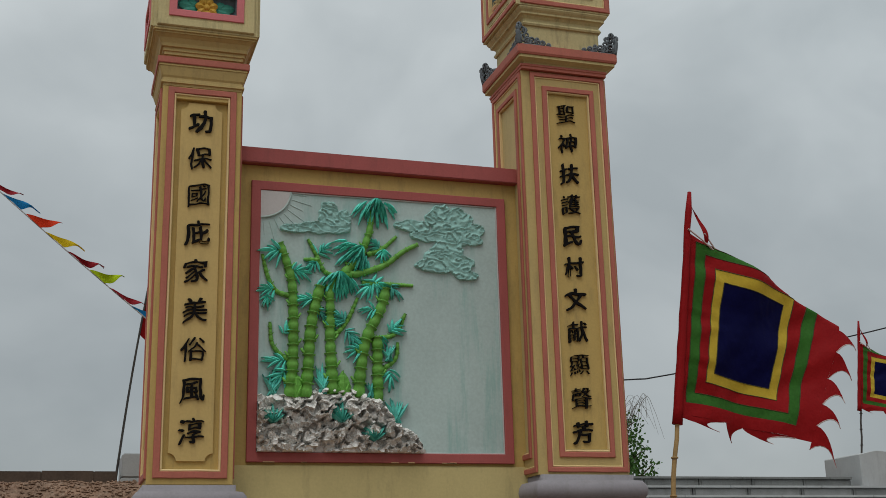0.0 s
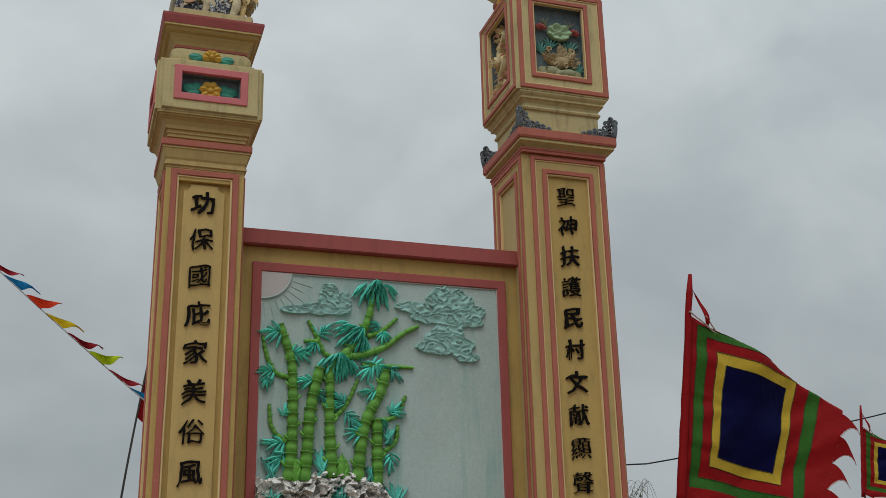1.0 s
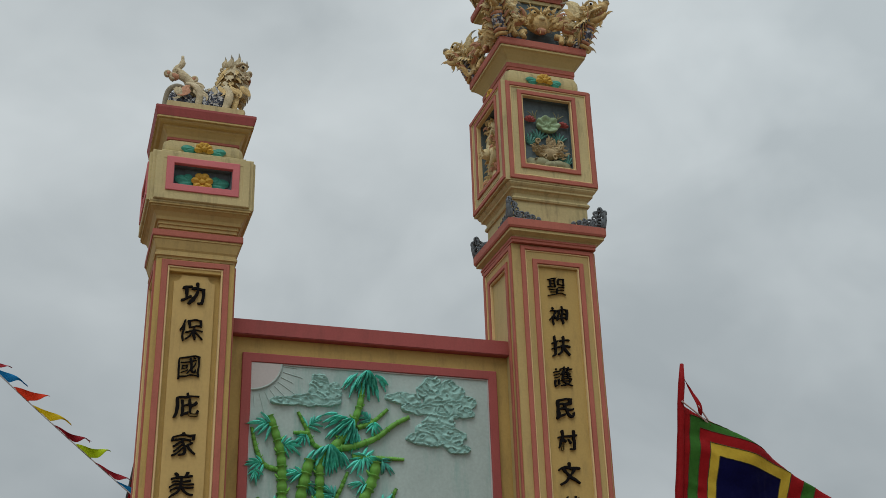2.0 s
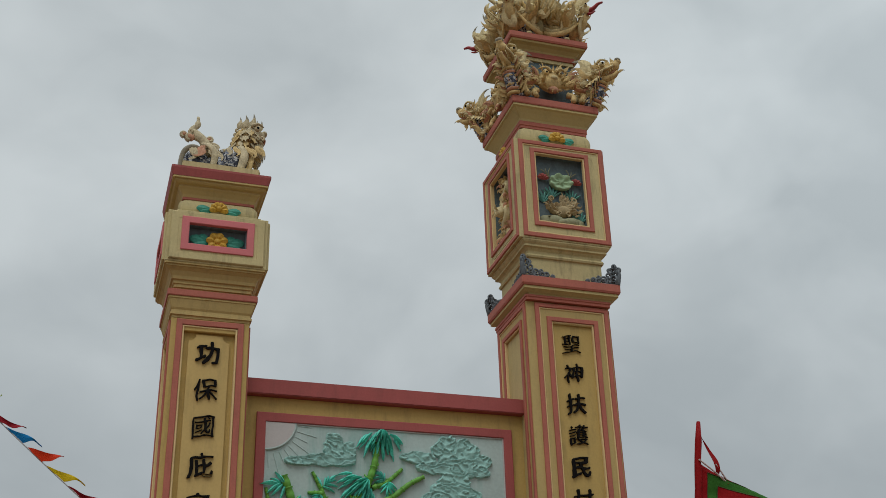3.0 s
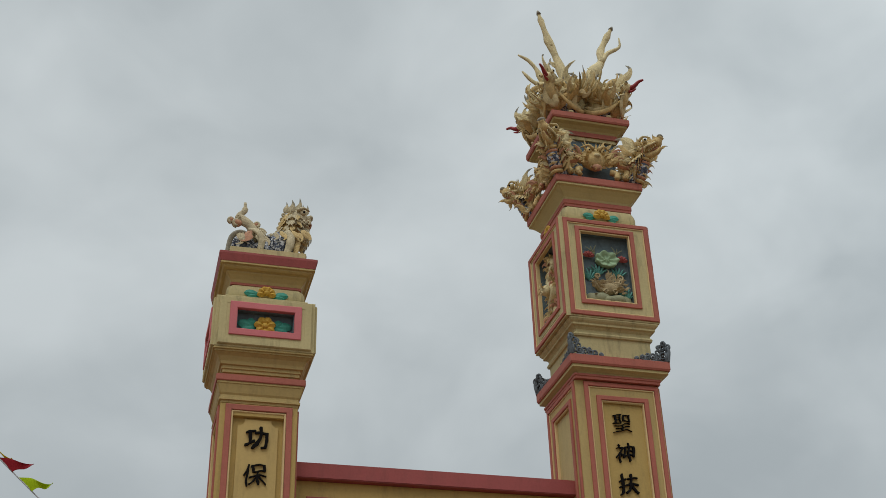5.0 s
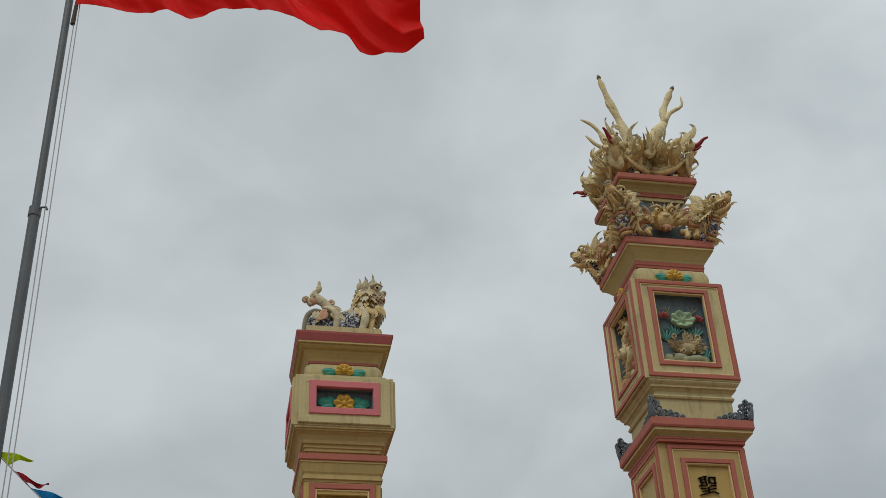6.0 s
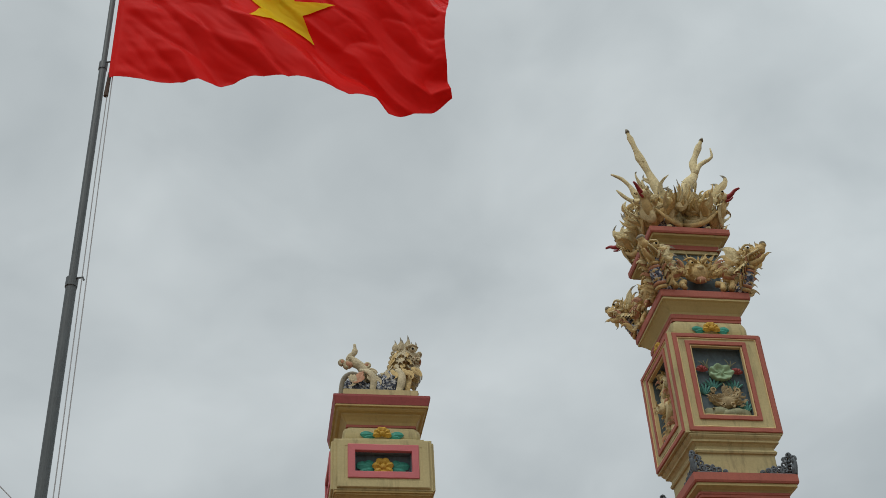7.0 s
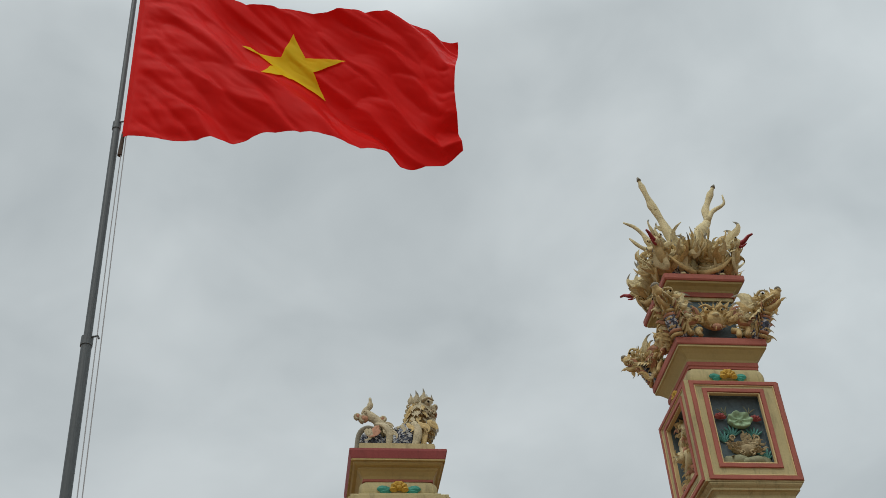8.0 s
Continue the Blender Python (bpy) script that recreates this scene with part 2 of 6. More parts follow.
# ---- mesh helpers ----
def part(name, bm, mat, parent=None, label="", smooth=False):
    """Links bm as one mesh object, under parent if there is one. mat: one material or a list of slots."""
    bmesh.ops.recalc_face_normals(bm, faces=bm.faces)
    me = bpy.data.meshes.new(name)
    bm.to_mesh(me)
    bm.free()
    for m in mat if isinstance(mat, (list, tuple)) else [mat]:
        me.materials.append(m)
    if smooth:
        me.polygons.foreach_set("use_smooth", [True] * len(me.polygons))
    ob = new(name, me)
    if parent:
        ob.parent = parent
        ob.matrix_parent_inverse = parent.matrix_basis.inverted()
    if label:
        tagged(ob, label)
    return ob


def thing(name, at, label, category, group="", kind=""):
    ob = new(name)
    ob.location = at
    ob.empty_display_size = 0.2
    bpy.context.view_layer.update()
    return tagged(ob, label, category, group, kind)


def add_box(bm, x0, x1, y0, y1, z0, z1, bevel=0.0, slot=0):
    g = bmesh.ops.create_cube(bm, size=1.0)
    vs = g["verts"]
    for v in vs:
        v.co = Vector((x0 if v.co.x < 0 else x1, y0 if v.co.y < 0 else y1, z0 if v.co.z < 0 else z1))
    fs = list({f for v in vs for f in v.link_faces})
    for f in fs:
        f.material_index = slot
    if bevel:
        bmesh.ops.bevel(bm, geom=list({e for v in vs for e in v.link_edges}), offset=bevel, segments=2, affect="EDGES")


def box(x0, x1, y0, y1, z0, z1, bevel=0.004):
    bm = bmesh.new()
    add_box(bm, x0, x1, y0, y1, z0, z1, bevel)
    return bm


def turned(profile, cx, cy, chamfer=0.008, slot=0, bm=None):
    """Square moulding: (half width, z) from below upwards, with slightly blunted corners."""
    bm = bm or bmesh.new()
    rings = []
    for h, z in profile:
        c = min(chamfer, h * 0.3)
        pts = [(h, -h + c), (h, h - c), (h - c, h), (-h + c, h), (-h, h - c), (-h, -h + c), (-h + c, -h), (h - c, -h)]
        rings.append([bm.verts.new((cx + x, cy + y, z)) for x, y in pts])
    for a, b in zip(rings, rings[1:]):
        for i in range(8):
            bm.faces.new((a[i], a[(i + 1) % 8], b[(i + 1) % 8], b[i])).material_index = slot
    bm.faces.new(rings[0][::-1]).material_index = slot
    bm.faces.new(rings[-1]).material_index = slot
    return bm


FACES = ("front", "left", "back", "right")


def on_face(bm, side, cx, cy):
    """Turns what is built on the front face of a pillar (facing -y, axis at the origin) to one of its four sides."""
    k = {"front": 0, "left": -1, "back": 2, "right": 1}[side]
    bmesh.ops.transform(bm, matrix=Matrix.Translation((cx, cy, 0)) @ Matrix.Rotation(k * math.pi / 2, 4, "Z"), verts=bm.verts)
    return bm


def frame_ring(x0, x1, z0, z1, w, y_back, y_front, bevel=0.004, wobble=0.003):
    """A mitred, hand-run plaster frame in the xz plane: outer size, bar width, from y_back out to y_front."""
    bm = bmesh.new()
    b = min(bevel, w * 0.3)
    loops, n = [], 10
    for inset, y in ((0, y_back), (0, y_front + b), (b, y_front), (w - b, y_front), (w, y_front + b), (w, y_back)):
        c = ((x0 + inset, z0 + inset), (x1 - inset, z0 + inset), (x1 - inset, z1 - inset), (x0 + inset, z1 - inset))
        ring = []
        for i in range(4):
            for k in range(n):
                t = k / n
                x, z = c[i][0] + (c[(i + 1) % 4][0] - c[i][0]) * t, c[i][1] + (c[(i + 1) % 4][1] - c[i][1]) * t
                j = Vector((x * 9, z * 9, y * 20 + w * 50))
                k2 = wobble if y != y_back else 0.0
                ring.append(bm.verts.new((x + k2 * noise.noise(j), y + 0.6 * k2 * noise.noise(j + Vector((7, 3, 0))), z + k2 * noise.noise(j + Vector((0, 0, 11))))))
        loops.append(ring)
    loops.append(loops[0])
    m = 4 * n
    for a, c in zip(loops, loops[1:]):
        for i in range(m):
            bm.faces.new((a[i], a[(i + 1) % m], c[(i + 1) % m], c[i]))
    return bm


def smooth_path(pts, steps=4):
    """Catmull-Rom through the points."""
    p = [Vector(q) for q in pts]
    p = [2 * p[0] - p[1]] + p + [2 * p[-1] - p[-2]]
    out = []
    for i in range(1, len(p) - 2):
        for s in range(steps):
            t = s / steps
            a, b, c, d = p[i - 1], p[i], p[i + 1], p[i + 2]
            out.append(0.5 * (2 * b + (c - a) * t + (2 * a - 5 * b + 4 * c - d) * t * t + (3 * b - a - 3 * c + d) * t ** 3))
    out.append(p[-2].copy())
    return out


def add_tube(bm, pts, r0, r1, seg=6, slot=0, steps=3, swell=None, flat=1.0, wide=None):
    """A tapered limb along a smoothed path. swell(t) scales the radius; flat squeezes it across wide."""
    path = smooth_path(pts, steps) if steps > 1 else [Vector(q) for q in pts]
    n = len(path)
    rings, side = [], wide
    for i, p in enumerate(path):
        d = (path[min(i + 1, n - 1)] - path[max(i - 1, 0)]).normalized()
        if side is None:
            side = d.orthogonal().normalized()
        side = (side - d * side.dot(d)).normalized()
        up = d.cross(side)
        t = i / (n - 1)
        r = (r0 + (r1 - r0) * t) * (swell(t) if swell else 1)
        rings.append([bm.verts.new(p + (side * math.cos(a) + up * math.sin(a) * flat) * r)
                      for a in (2 * math.pi * k / seg for k in range(seg))])
    for a, b in zip(rings, rings[1:]):
        for k in range(seg):
            bm.faces.new((a[k], a[(k + 1) % seg], b[(k + 1) % seg], b[k])).material_index = slot
    bm.faces.new(rings[0][::-1]).material_index = slot
    bm.faces.new(rings[-1]).material_index = slot


def add_blob(bm, at, size, slot=0, rough=0.0, turn=None, sub=2, freq=14):
    g = bmesh.ops.create_icosphere(bm, subdivisions=sub, radius=1.0)
    m = Matrix.Translation(at) @ (turn or Matrix()) @ Matrix.Diagonal((*size, 1))
    for v in g["verts"]:
        v.co = m @ v.co
        if rough:
            v.co += (v.co - Vector(at)).normalized() * rough * noise.noise(v.co * freq)
    for f in {f for v in g["verts"] for f in v.link_faces}:
        f.material_index = slot


def add_flame(bm, at, way, up, length, width, curl=0.5, slot=0, tip=None):
    """A flat moulded lock: broad in the plane in which it curls, S-shaped, ending in a point (slot tip, if given)."""
    p, way, up = Vector(at), Vector(way).normalized(), Vector(up)
    up = (up - way * up.dot(way))
    up = up.normalized() if up.length > 1e-3 else way.orthogonal().normalized()
    flat_way = way.cross(up)
    n, rings, wide = 8, [], min(width * 1.6, length * 0.20)
    for k in range(n + 1):
        t = k / n
        a = 1.75 * curl * math.sin(5.4 * t - 0.8)
        d = way * math.cos(a) + up * math.sin(a)
        if k:
            p = p + d * length / n * 1.08
        across = up * math.cos(a) - way * math.sin(a)
        r = wide * (0.50 + 0.62 * math.sin(math.pi * min(1.0, t * 1.45))) * (1 - t ** 3.0) + wide * 0.06
        rings.append([bm.verts.new(p + across * r * c + flat_way * r * h) for c, h in ((1, 0), (0.52, 0.27), (0, 0.08), (-0.52, 0.27), (-1, 0), (0, -0.26))])
    for k, (a, b) in enumerate(zip(rings, rings[1:])):
        for i in range(6):
            bm.faces.new((a[i], a[(i + 1) % 6], b[(i + 1) % 6], b[i])).material_index = tip if tip is not None and k >= n - 2 else slot
        for i in (0, 2, 4, 5):
            bm.edges.get((a[i], b[i])).smooth = False
    bm.faces.new(rings[0][::-1]).material_index = slot
    bm.faces.new(rings[-1]).material_index = slot if tip is None else tip



# ---- ground: one sheet, low at the road, a soil bank behind the gate ----
def lerp_table(x, table):
    for (a, p), (b, q) in zip(table, table[1:]):
        if x <= b:
            t = max(0.0, (x - a) / (b - a))
            t = t * t * (3 - 2 * t)
            return p + (q - p) * t
    return table[-1][1]


def ground_height(x, y):
    bank = lerp_table(y, ((-6.5, -0.15), (-1.6, 1.0), (0.8, 1.25), (2.9, 2.36), (5.0, 2.36), (22, 1.0), (60, 0.5)))
    yard = lerp_table(y, ((-6.5, -0.15), (-1.6, 1.0), (2.4, 1.25), (5.0, 1.6), (22, 1.2), (60, 0.5)))
    s = max(0.0, min(1.0, (x + 2.2) / 2.0))
    s = s * s * (3 - 2 * s)
    near = max(0.0, 1 - math.hypot(x + 2, y) / 40)
    bumps = (noise.noise((x * 1.3, y * 1.3, 0)) * 0.04 + noise.noise((x * 5, y * 5, 3)) * 0.022 + noise.noise((x * 14, y * 14, 5)) * 0.012) * near
    return bank * (1 - s) + yard * s + bumps


def spread(lo, hi, near_lo, near_hi, step):
    """Grid lines, dense in the middle and growing coarser outwards."""
    mid = list(np.arange(near_lo, near_hi + 1e-6, step))
    left, right, d = [near_lo], [near_hi], step
    while left[-1] > lo:
        d *= 1.5
        left.append(left[-1] - d)
    d = step
    while right[-1] < hi:
        d *= 1.5
        right.append(right[-1] + d)
    return left[:0:-1] + mid + right[1:]


xs = spread(-1800, 1800, -6, 3, 0.09)
ys = spread(-1800, 1800, 1.2, 4.2, 0.09)
bm = bmesh.new()
rows = [[bm.verts.new((x, y, ground_height(x, y))) for x in xs] for y in ys]
for a, b in zip(rows, rows[1:]):
    for i in range(len(xs) - 1):
        bm.faces.new((a[i], a[i + 1], b[i + 1], b[i]))
ground = tagged(part("ground", bm, M_SOIL, smooth=True), "bare red-brown soil with crumbs and small stones", "ground", kind="structure")

# loose crumbs on the bank: rough eight-sided clods
rnd = random.Random(4)
verts, faces = [], []
for _ in range(6000):
    x, y = rnd.uniform(-5.2, -2.9), rnd.uniform(1.9, 2.97)
    r = 0.003 + 0.017 * rnd.random() ** 4
    turn, n0 = rnd.uniform(0, 1.57), len(verts)
    z = ground_height(x, y) + r * 0.3
    for k in range(4):
        a, q = turn + k * math.pi / 2, r * rnd.uniform(0.7, 1.5)
        verts.append((x + q * math.cos(a), y + q * math.sin(a), z + r * rnd.uniform(-0.2, 0.2)))
    verts += [(x + r * rnd.uniform(-0.3, 0.3), y, z + r * rnd.uniform(0.6, 1.0)), (x, y, z - r)]
    for k in range(4):
        faces += [(n0 + k, n0 + (k + 1) % 4, n0 + 4), (n0 + (k + 1) % 4, n0 + k, n0 + 5)]
me = bpy.data.meshes.new("soil_crumbs")
me.from_pydata(verts, [], faces)
me.materials.append(M_SOIL)
tagged(new("soil_crumbs", me), "loose brown soil clods on the bank", "soil", kind="stuff")

# dark kerb along the top of the bank
kerb = thing("kerb", (-4.5, 3.1, 2.3), "dark weathered brick kerb along the soil bank", "kerb", kind="structure")
x = -8.6
rnd = random.Random(8)
while x < -3.2:
    w = min(rnd.uniform(0.42, 0.50), -3.05 - x)
    dz = rnd.uniform(-0.003, 0.003)
    part("kerb_stone", box(x, x + w - 0.001, 3.0, 3.16, 2.15, 2.466 + dz, 0.005), M_KERB, kerb)
    x += w

# granite block beside the gate
block = thing("stone_block", (-2.7, 3.05, 2.0), "pale grey granite balustrade block on the bank", "stone block")
part("pedestal", box(-3.03, -2.3, 2.9, 3.4, 1.6, 2.40, 0.008), M_GRANITE_PALE, block)
part("coping", box(-3.02, -2.28, 2.905, 3.43, 2.404, 2.615, 0.012), M_GRANITE_PALE, block)

# ---- stairs behind the gate, with a cheek block ----
stairs = thing("stone_stairs", (4.5, 4.5, 1.3), "wide grey granite stairs of jointed slabs", "stairs", kind="structure")
rnd = random.Random(2)
for k in range(7):
    top, front = 2.63 - 0.145 * k, 5.0 - 0.45 * k
    end = 6.06 + 0.36 * k if k < 2 else 6.6
    x, first = 1.0, True
    while x < end - 0.02:
        w = min(1.25 if not first else rnd.uniform(0.5, 1.0), end - x)
        # treads pale, risers dark: light and shade on the steps painted as stone tones
        part("slab", box(x, x + w - 0.006, front - 0.015, front + 0.50, top - 0.028, top, 0.005), M_GRANITE_PALE if k else M_STONE_SHADED, stairs)
        x, first = x + w, False
    x, first = 1.0, True
    while x < end - 0.02:
        w = min(0.735 if not first else rnd.uniform(0.3, 0.7), end - x)
        # top step and end risers keep the darker tone
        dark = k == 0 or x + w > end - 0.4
        ri = part("riser", box(x, x + w - 0.010, front + 0.02, front + 0.40, top - 0.145, top - 0.030, 0.003), M_STONE_SHADED, stairs)
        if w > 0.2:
            part("riser_panel", box(x + 0.03, x + w - 0.04, front + 0.014, front + 0.0205, top - 0.130, top - 0.040, 0.002), M_STONE_SHADED if dark else M_GRANITE_MID, ri)
        x, first = x + w, False
    part("core", box(1.02, end - 0.02, front + 0.06, 5.6, 1.0, top - 0.148, 0.003), M_STONE_SHADED, stairs)
bm = bmesh.new()
prof = [(6.20, 1.2), (7.5, 1.2), (7.5, 2.87), (6.50, 2.965), (6.44, 2.965), (6.20, 2.925)]
fr = [bm.verts.new((px, 4.98, pz)) for px, pz in prof]
bk = [bm.verts.new((px, 5.75, pz)) for px, pz in prof]
bm.faces.new(fr)
bm.faces.new(bk[::-1])
for i in range(len(prof)):
    bm.faces.new((fr[i], fr[(i + 1) % 6], bk[(i + 1) % 6], bk[i]))
bmesh.ops.bevel(bm, geom=list(bm.edges), offset=0.012, segments=1, affect="EDGES")
tagged(part("stair_cheek", bm, M_GRANITE_PALE), "pale grey stone cheek block with low gabled top", "stair block")

# ---- gate wall between the pillars ----
XL, XR = -2.304, -0.537          # inside of the red frame
ZB, ZT = 2.307, 4.150
wall = thing("gate_wall", (-1.42, 0, 1.2), "ochre gate wall with dark red coping and framed relief", "wall", kind="structure")
part("wall_body", box(-2.52, -0.33, -0.04, 0.22, 1.0, 4.338, 0.002), M_OCHRE, wall)
part("wall_base", box(-2.50, -0.36, -0.062, -0.041, 1.0, 2.222, 0.008), M_OCHRE_PALE, wall, "paler ochre base course")
part("coping", box(-2.50, -0.335, -0.10, 0.27, 4.340, 4.455, 0.006), M_RED_DEEP, wall, "dark red coping")
part("red_frame", frame_ring(XL - 0.064, XR + 0.072, ZB - 0.066, ZT + 0.066, 0.066, -0.041, -0.072), M_RED_DEEP, wall, "faded dark red frame")
part("panel", box(XL - 0.002, XR + 0.006, -0.054, -0.041, ZB, ZT, 0.0), M_PANEL, wall, "pale blue plaster panel")

rnd = random.Random(77)
for k in range(9):
    x, w = rnd.uniform(XL, XR - 0.1), rnd.uniform(0.015, 0.08)
    part("paint_chip", box(x, x + w, -0.0745, -0.070, ZB - 0.0665, ZB - 0.0665 + rnd.uniform(0.003, 0.006), 0.0), M_TRIM, wall, "pale chipped edge of the red frame")
part("pale_rim", frame_ring(XL - 0.001, XR + 0.006, ZB - 0.001, ZT + 0.001, 0.010, -0.0535, -0.062, 0.002), M_SUN, wall, "pale inner rim")

# relief: bamboo, rock, clouds and sun, in metres from the panel's lower left corner
relief = thing("bamboo_relief", (XL, -0.055, ZB), "painted plaster relief of bamboo on rocks with clouds", "relief")
RY = -0.058


def R(u, v, d=0.0):
    return (XL + u, RY - d, ZB + v)


def stalk(pts, r0, r1, spacing):
    """A segmented bamboo stem, swollen at each node, half sunk in the panel."""
    bm = bmesh.new()
    path = smooth_path([R(u, v, r0 * 0.35) for u, v in pts], 10)
    dist = [0.0]
    for a, b in zip(path, path[1:]):
        dist.append(dist[-1] + (b - a).length)
    total = dist[-1]
    count = max(2, round(total / spacing))
    samples = []
    for k in range(count):
        for f in (0.0, 0.04, 0.10, 0.5, 0.90, 0.96):
            samples.append((k + f) / count * total)
    pts2, scale = [], []
    for s in samples:
        i = max(1, next((j for j, d in enumerate(dist) if d >= s), len(dist) - 1))
        t = (s - dist[i - 1]) / max(1e-6, dist[i] - dist[i - 1])
        pts2.append(path[i - 1].lerp(path[i], t))
        f = (s / total * count) % 1.0
        knob = 1 + 0.12 * noise.noise((s * 31, r0 * 90, 2.0))
        scale.append(knob * (1.30 if f < 0.02 else 0.74 if f < 0.06 else 1.0 if f < 0.2 else 1.12 if f < 0.7 else 0.86 if f < 0.93 else 1.26))
    n = len(pts2)
    add_tube(bm, pts2, r0, r1, 10, 0, 1, lambda t: scale[min(n - 1, round(t * (n - 1)))], 1.0)
    # short cut sprouts at a few nodes
    for k in range(1, count):
        p = pts2[min(n - 1, k * 6)]
        side = -1 if k % 2 else 1
        if (k * 7 + int(r0 * 1000)) % 3 == 0:
            continue
        rr = r0 + (r1 - r0) * k / count
        add_tube(bm, [p, p + Vector((side * rr * 1.2, -rr * 0.3, rr * 0.5)), p + Vector((side * rr * 1.55, -rr * 0.2, rr * 1.1))], rr * 0.32, rr * 0.2, 6, 0, 1)
    part("bamboo_stem", bm, M_BAMBOO, relief, smooth=True)


stalk([(0.22, 0.37), (0.24, 0.62), (0.24, 0.94), (0.23, 1.16), (0.19, 1.32), (0.14, 1.46)], 0.040, 0.026, 0.095)
stalk([(0.33, 0.37), (0.35, 0.62), (0.36, 0.82), (0.39, 1.0), (0.43, 1.16)], 0.040, 0.034, 0.10)
stalk([(0.52, 0.40), (0.50, 0.79), (0.50, 1.03), (0.50, 1.15), (0.58, 1.24), (0.73, 1.27), (0.90, 1.34), (1.04, 1.45), (1.15, 1.51)], 0.042, 0.015, 0.095)
stalk([(0.59, 1.25), (0.71, 1.39), (0.78, 1.56), (0.81, 1.74)], 0.034, 0.018, 0.085)
stalk([(0.70, 0.38), (0.72, 0.59), (0.76, 0.80), (0.84, 0.96), (0.89, 1.09), (0.90, 1.17)], 0.040, 0.034, 0.10)
stalk([(0.84, 0.36), (0.84, 0.60), (0.84, 0.81)], 0.038, 0.036, 0.085)
for pts in ([(0.22, 1.08), (0.12, 1.11), (0.06, 1.21), (0.02, 1.37)], [(0.24, 0.63), (0.19, 0.64), (0.10, 0.73), (0.08, 0.89)],
            [(0.50, 0.79), (0.58, 0.86), (0.64, 0.95), (0.70, 1.09)], [(0.82, 0.80), (0.97, 0.84), (1.05, 0.99)],
            [(0.86, 0.57), (0.97, 0.66), (0.99, 0.78)], [(0.73, 1.20), (0.94, 1.20), (1.11, 1.20)],
            [(0.77, 1.41), (0.88, 1.46), (0.99, 1.56)], [(0.56, 1.23), (0.46, 1.27), (0.40, 1.39), (0.34, 1.50)], [(0.42, 1.35), (0.31, 1.35)]):
    stalk(pts, 0.019, 0.011, 0.042)

HEADING = {"u": 90, "ur": 45, "r": 0, "dr": -45, "d": -90, "dl": -135, "l": 180, "ul": 135}


def add_leaf(bm, u, v, angle, length, width, lift, droop=0.12):
    """A moulded leaf with a raised midrib and drooping pointed tip."""
    a = radians(angle)
    dx, dz = math.cos(a), math.sin(a)
    spine, left, right = [], [], []
    for s in (0, 0.2, 0.45, 0.72, 1.0):
        w = width * (math.sin(math.pi * min(1, 0.12 + s * 0.9)) ** 0.8 if s < 1 else 0.02)
        cu, cv = u + dx * length * s, v + dz * length * s - droop * length * s * s
        h = lift * (0.35 + math.sin(math.pi * (0.15 + 0.75 * s)))
        spine.append(bm.verts.new(R(cu, cv, h + width * 0.45)))
        left.append(bm.verts.new(R(cu - dz * w, cv + dx * w, h * 0.6)))
        right.append(bm.verts.new(R(cu + dz * w, cv - dx * w, h * 0.6)))
    base = [bm.verts.new(R(u, v, -0.006))]
    tip = [bm.verts.new(R(u + dx * length, v + dz * length - droop * length, -0.004))]
    for i in range(4):
        bm.faces.new((spine[i], spine[i + 1], left[i + 1], left[i]))
        bm.faces.new((spine[i], right[i], right[i + 1], spine[i + 1]))
    bm.faces.new((base[0], spine[0], left[0]))
    bm.faces.new((base[0], right[0], spine[0]))
    for side in (left, right):
        for i in range(4):
            bm.faces.new((side[i], side[i + 1], tip[0] if i > 1 else base[0]))


rnd = random.Random(11)
CLUMPS = (
    (0.83, 1.83, "d", 0.21), (0.73, 1.46, "dl", 0.22), (0.56, 1.27, "d", 0.21), (0.16, 1.40, "l", 0.16), (0.22, 1.26, "r", 0.14),
    (0.11, 1.12, "l", 0.13), (0.41, 1.39, "ur", 0.14), (0.40, 1.34, "dl", 0.11), (0.88, 1.46, "d", 0.11), (0.86, 1.46, "ul", 0.10),
    (0.83, 1.22, "dl", 0.17), (0.80, 1.20, "r", 0.13), (0.39, 1.06, "l", 0.14), (0.45, 0.91, "r", 0.14), (0.61, 0.85, "dr", 0.13),
    (0.61, 0.91, "ul", 0.13), (0.17, 0.81, "ur", 0.13), (0.19, 0.62, "l", 0.16), (0.20, 0.56, "dl", 0.17), (0.83, 1.01, "l", 0.13))
CLUMPS += (
    (0.93, 0.85, "ur", 0.14), (0.86, 0.82, "d", 0.10), (0.76, 0.72, "l", 0.17), (0.93, 0.58, "d", 0.14), (0.92, 0.64, "u", 0.13),
    (0.10, 0.38, "u", 0.15), (0.45, 0.40, "u", 0.22), (0.97, 0.21, "u", 0.19), (0.79, 0.38, "u", 0.11), (0.40, 1.00, "dr", 0.11),
    (0.05, 1.08, "d", 0.10), (0.94, 1.19, "dr", 0.11))
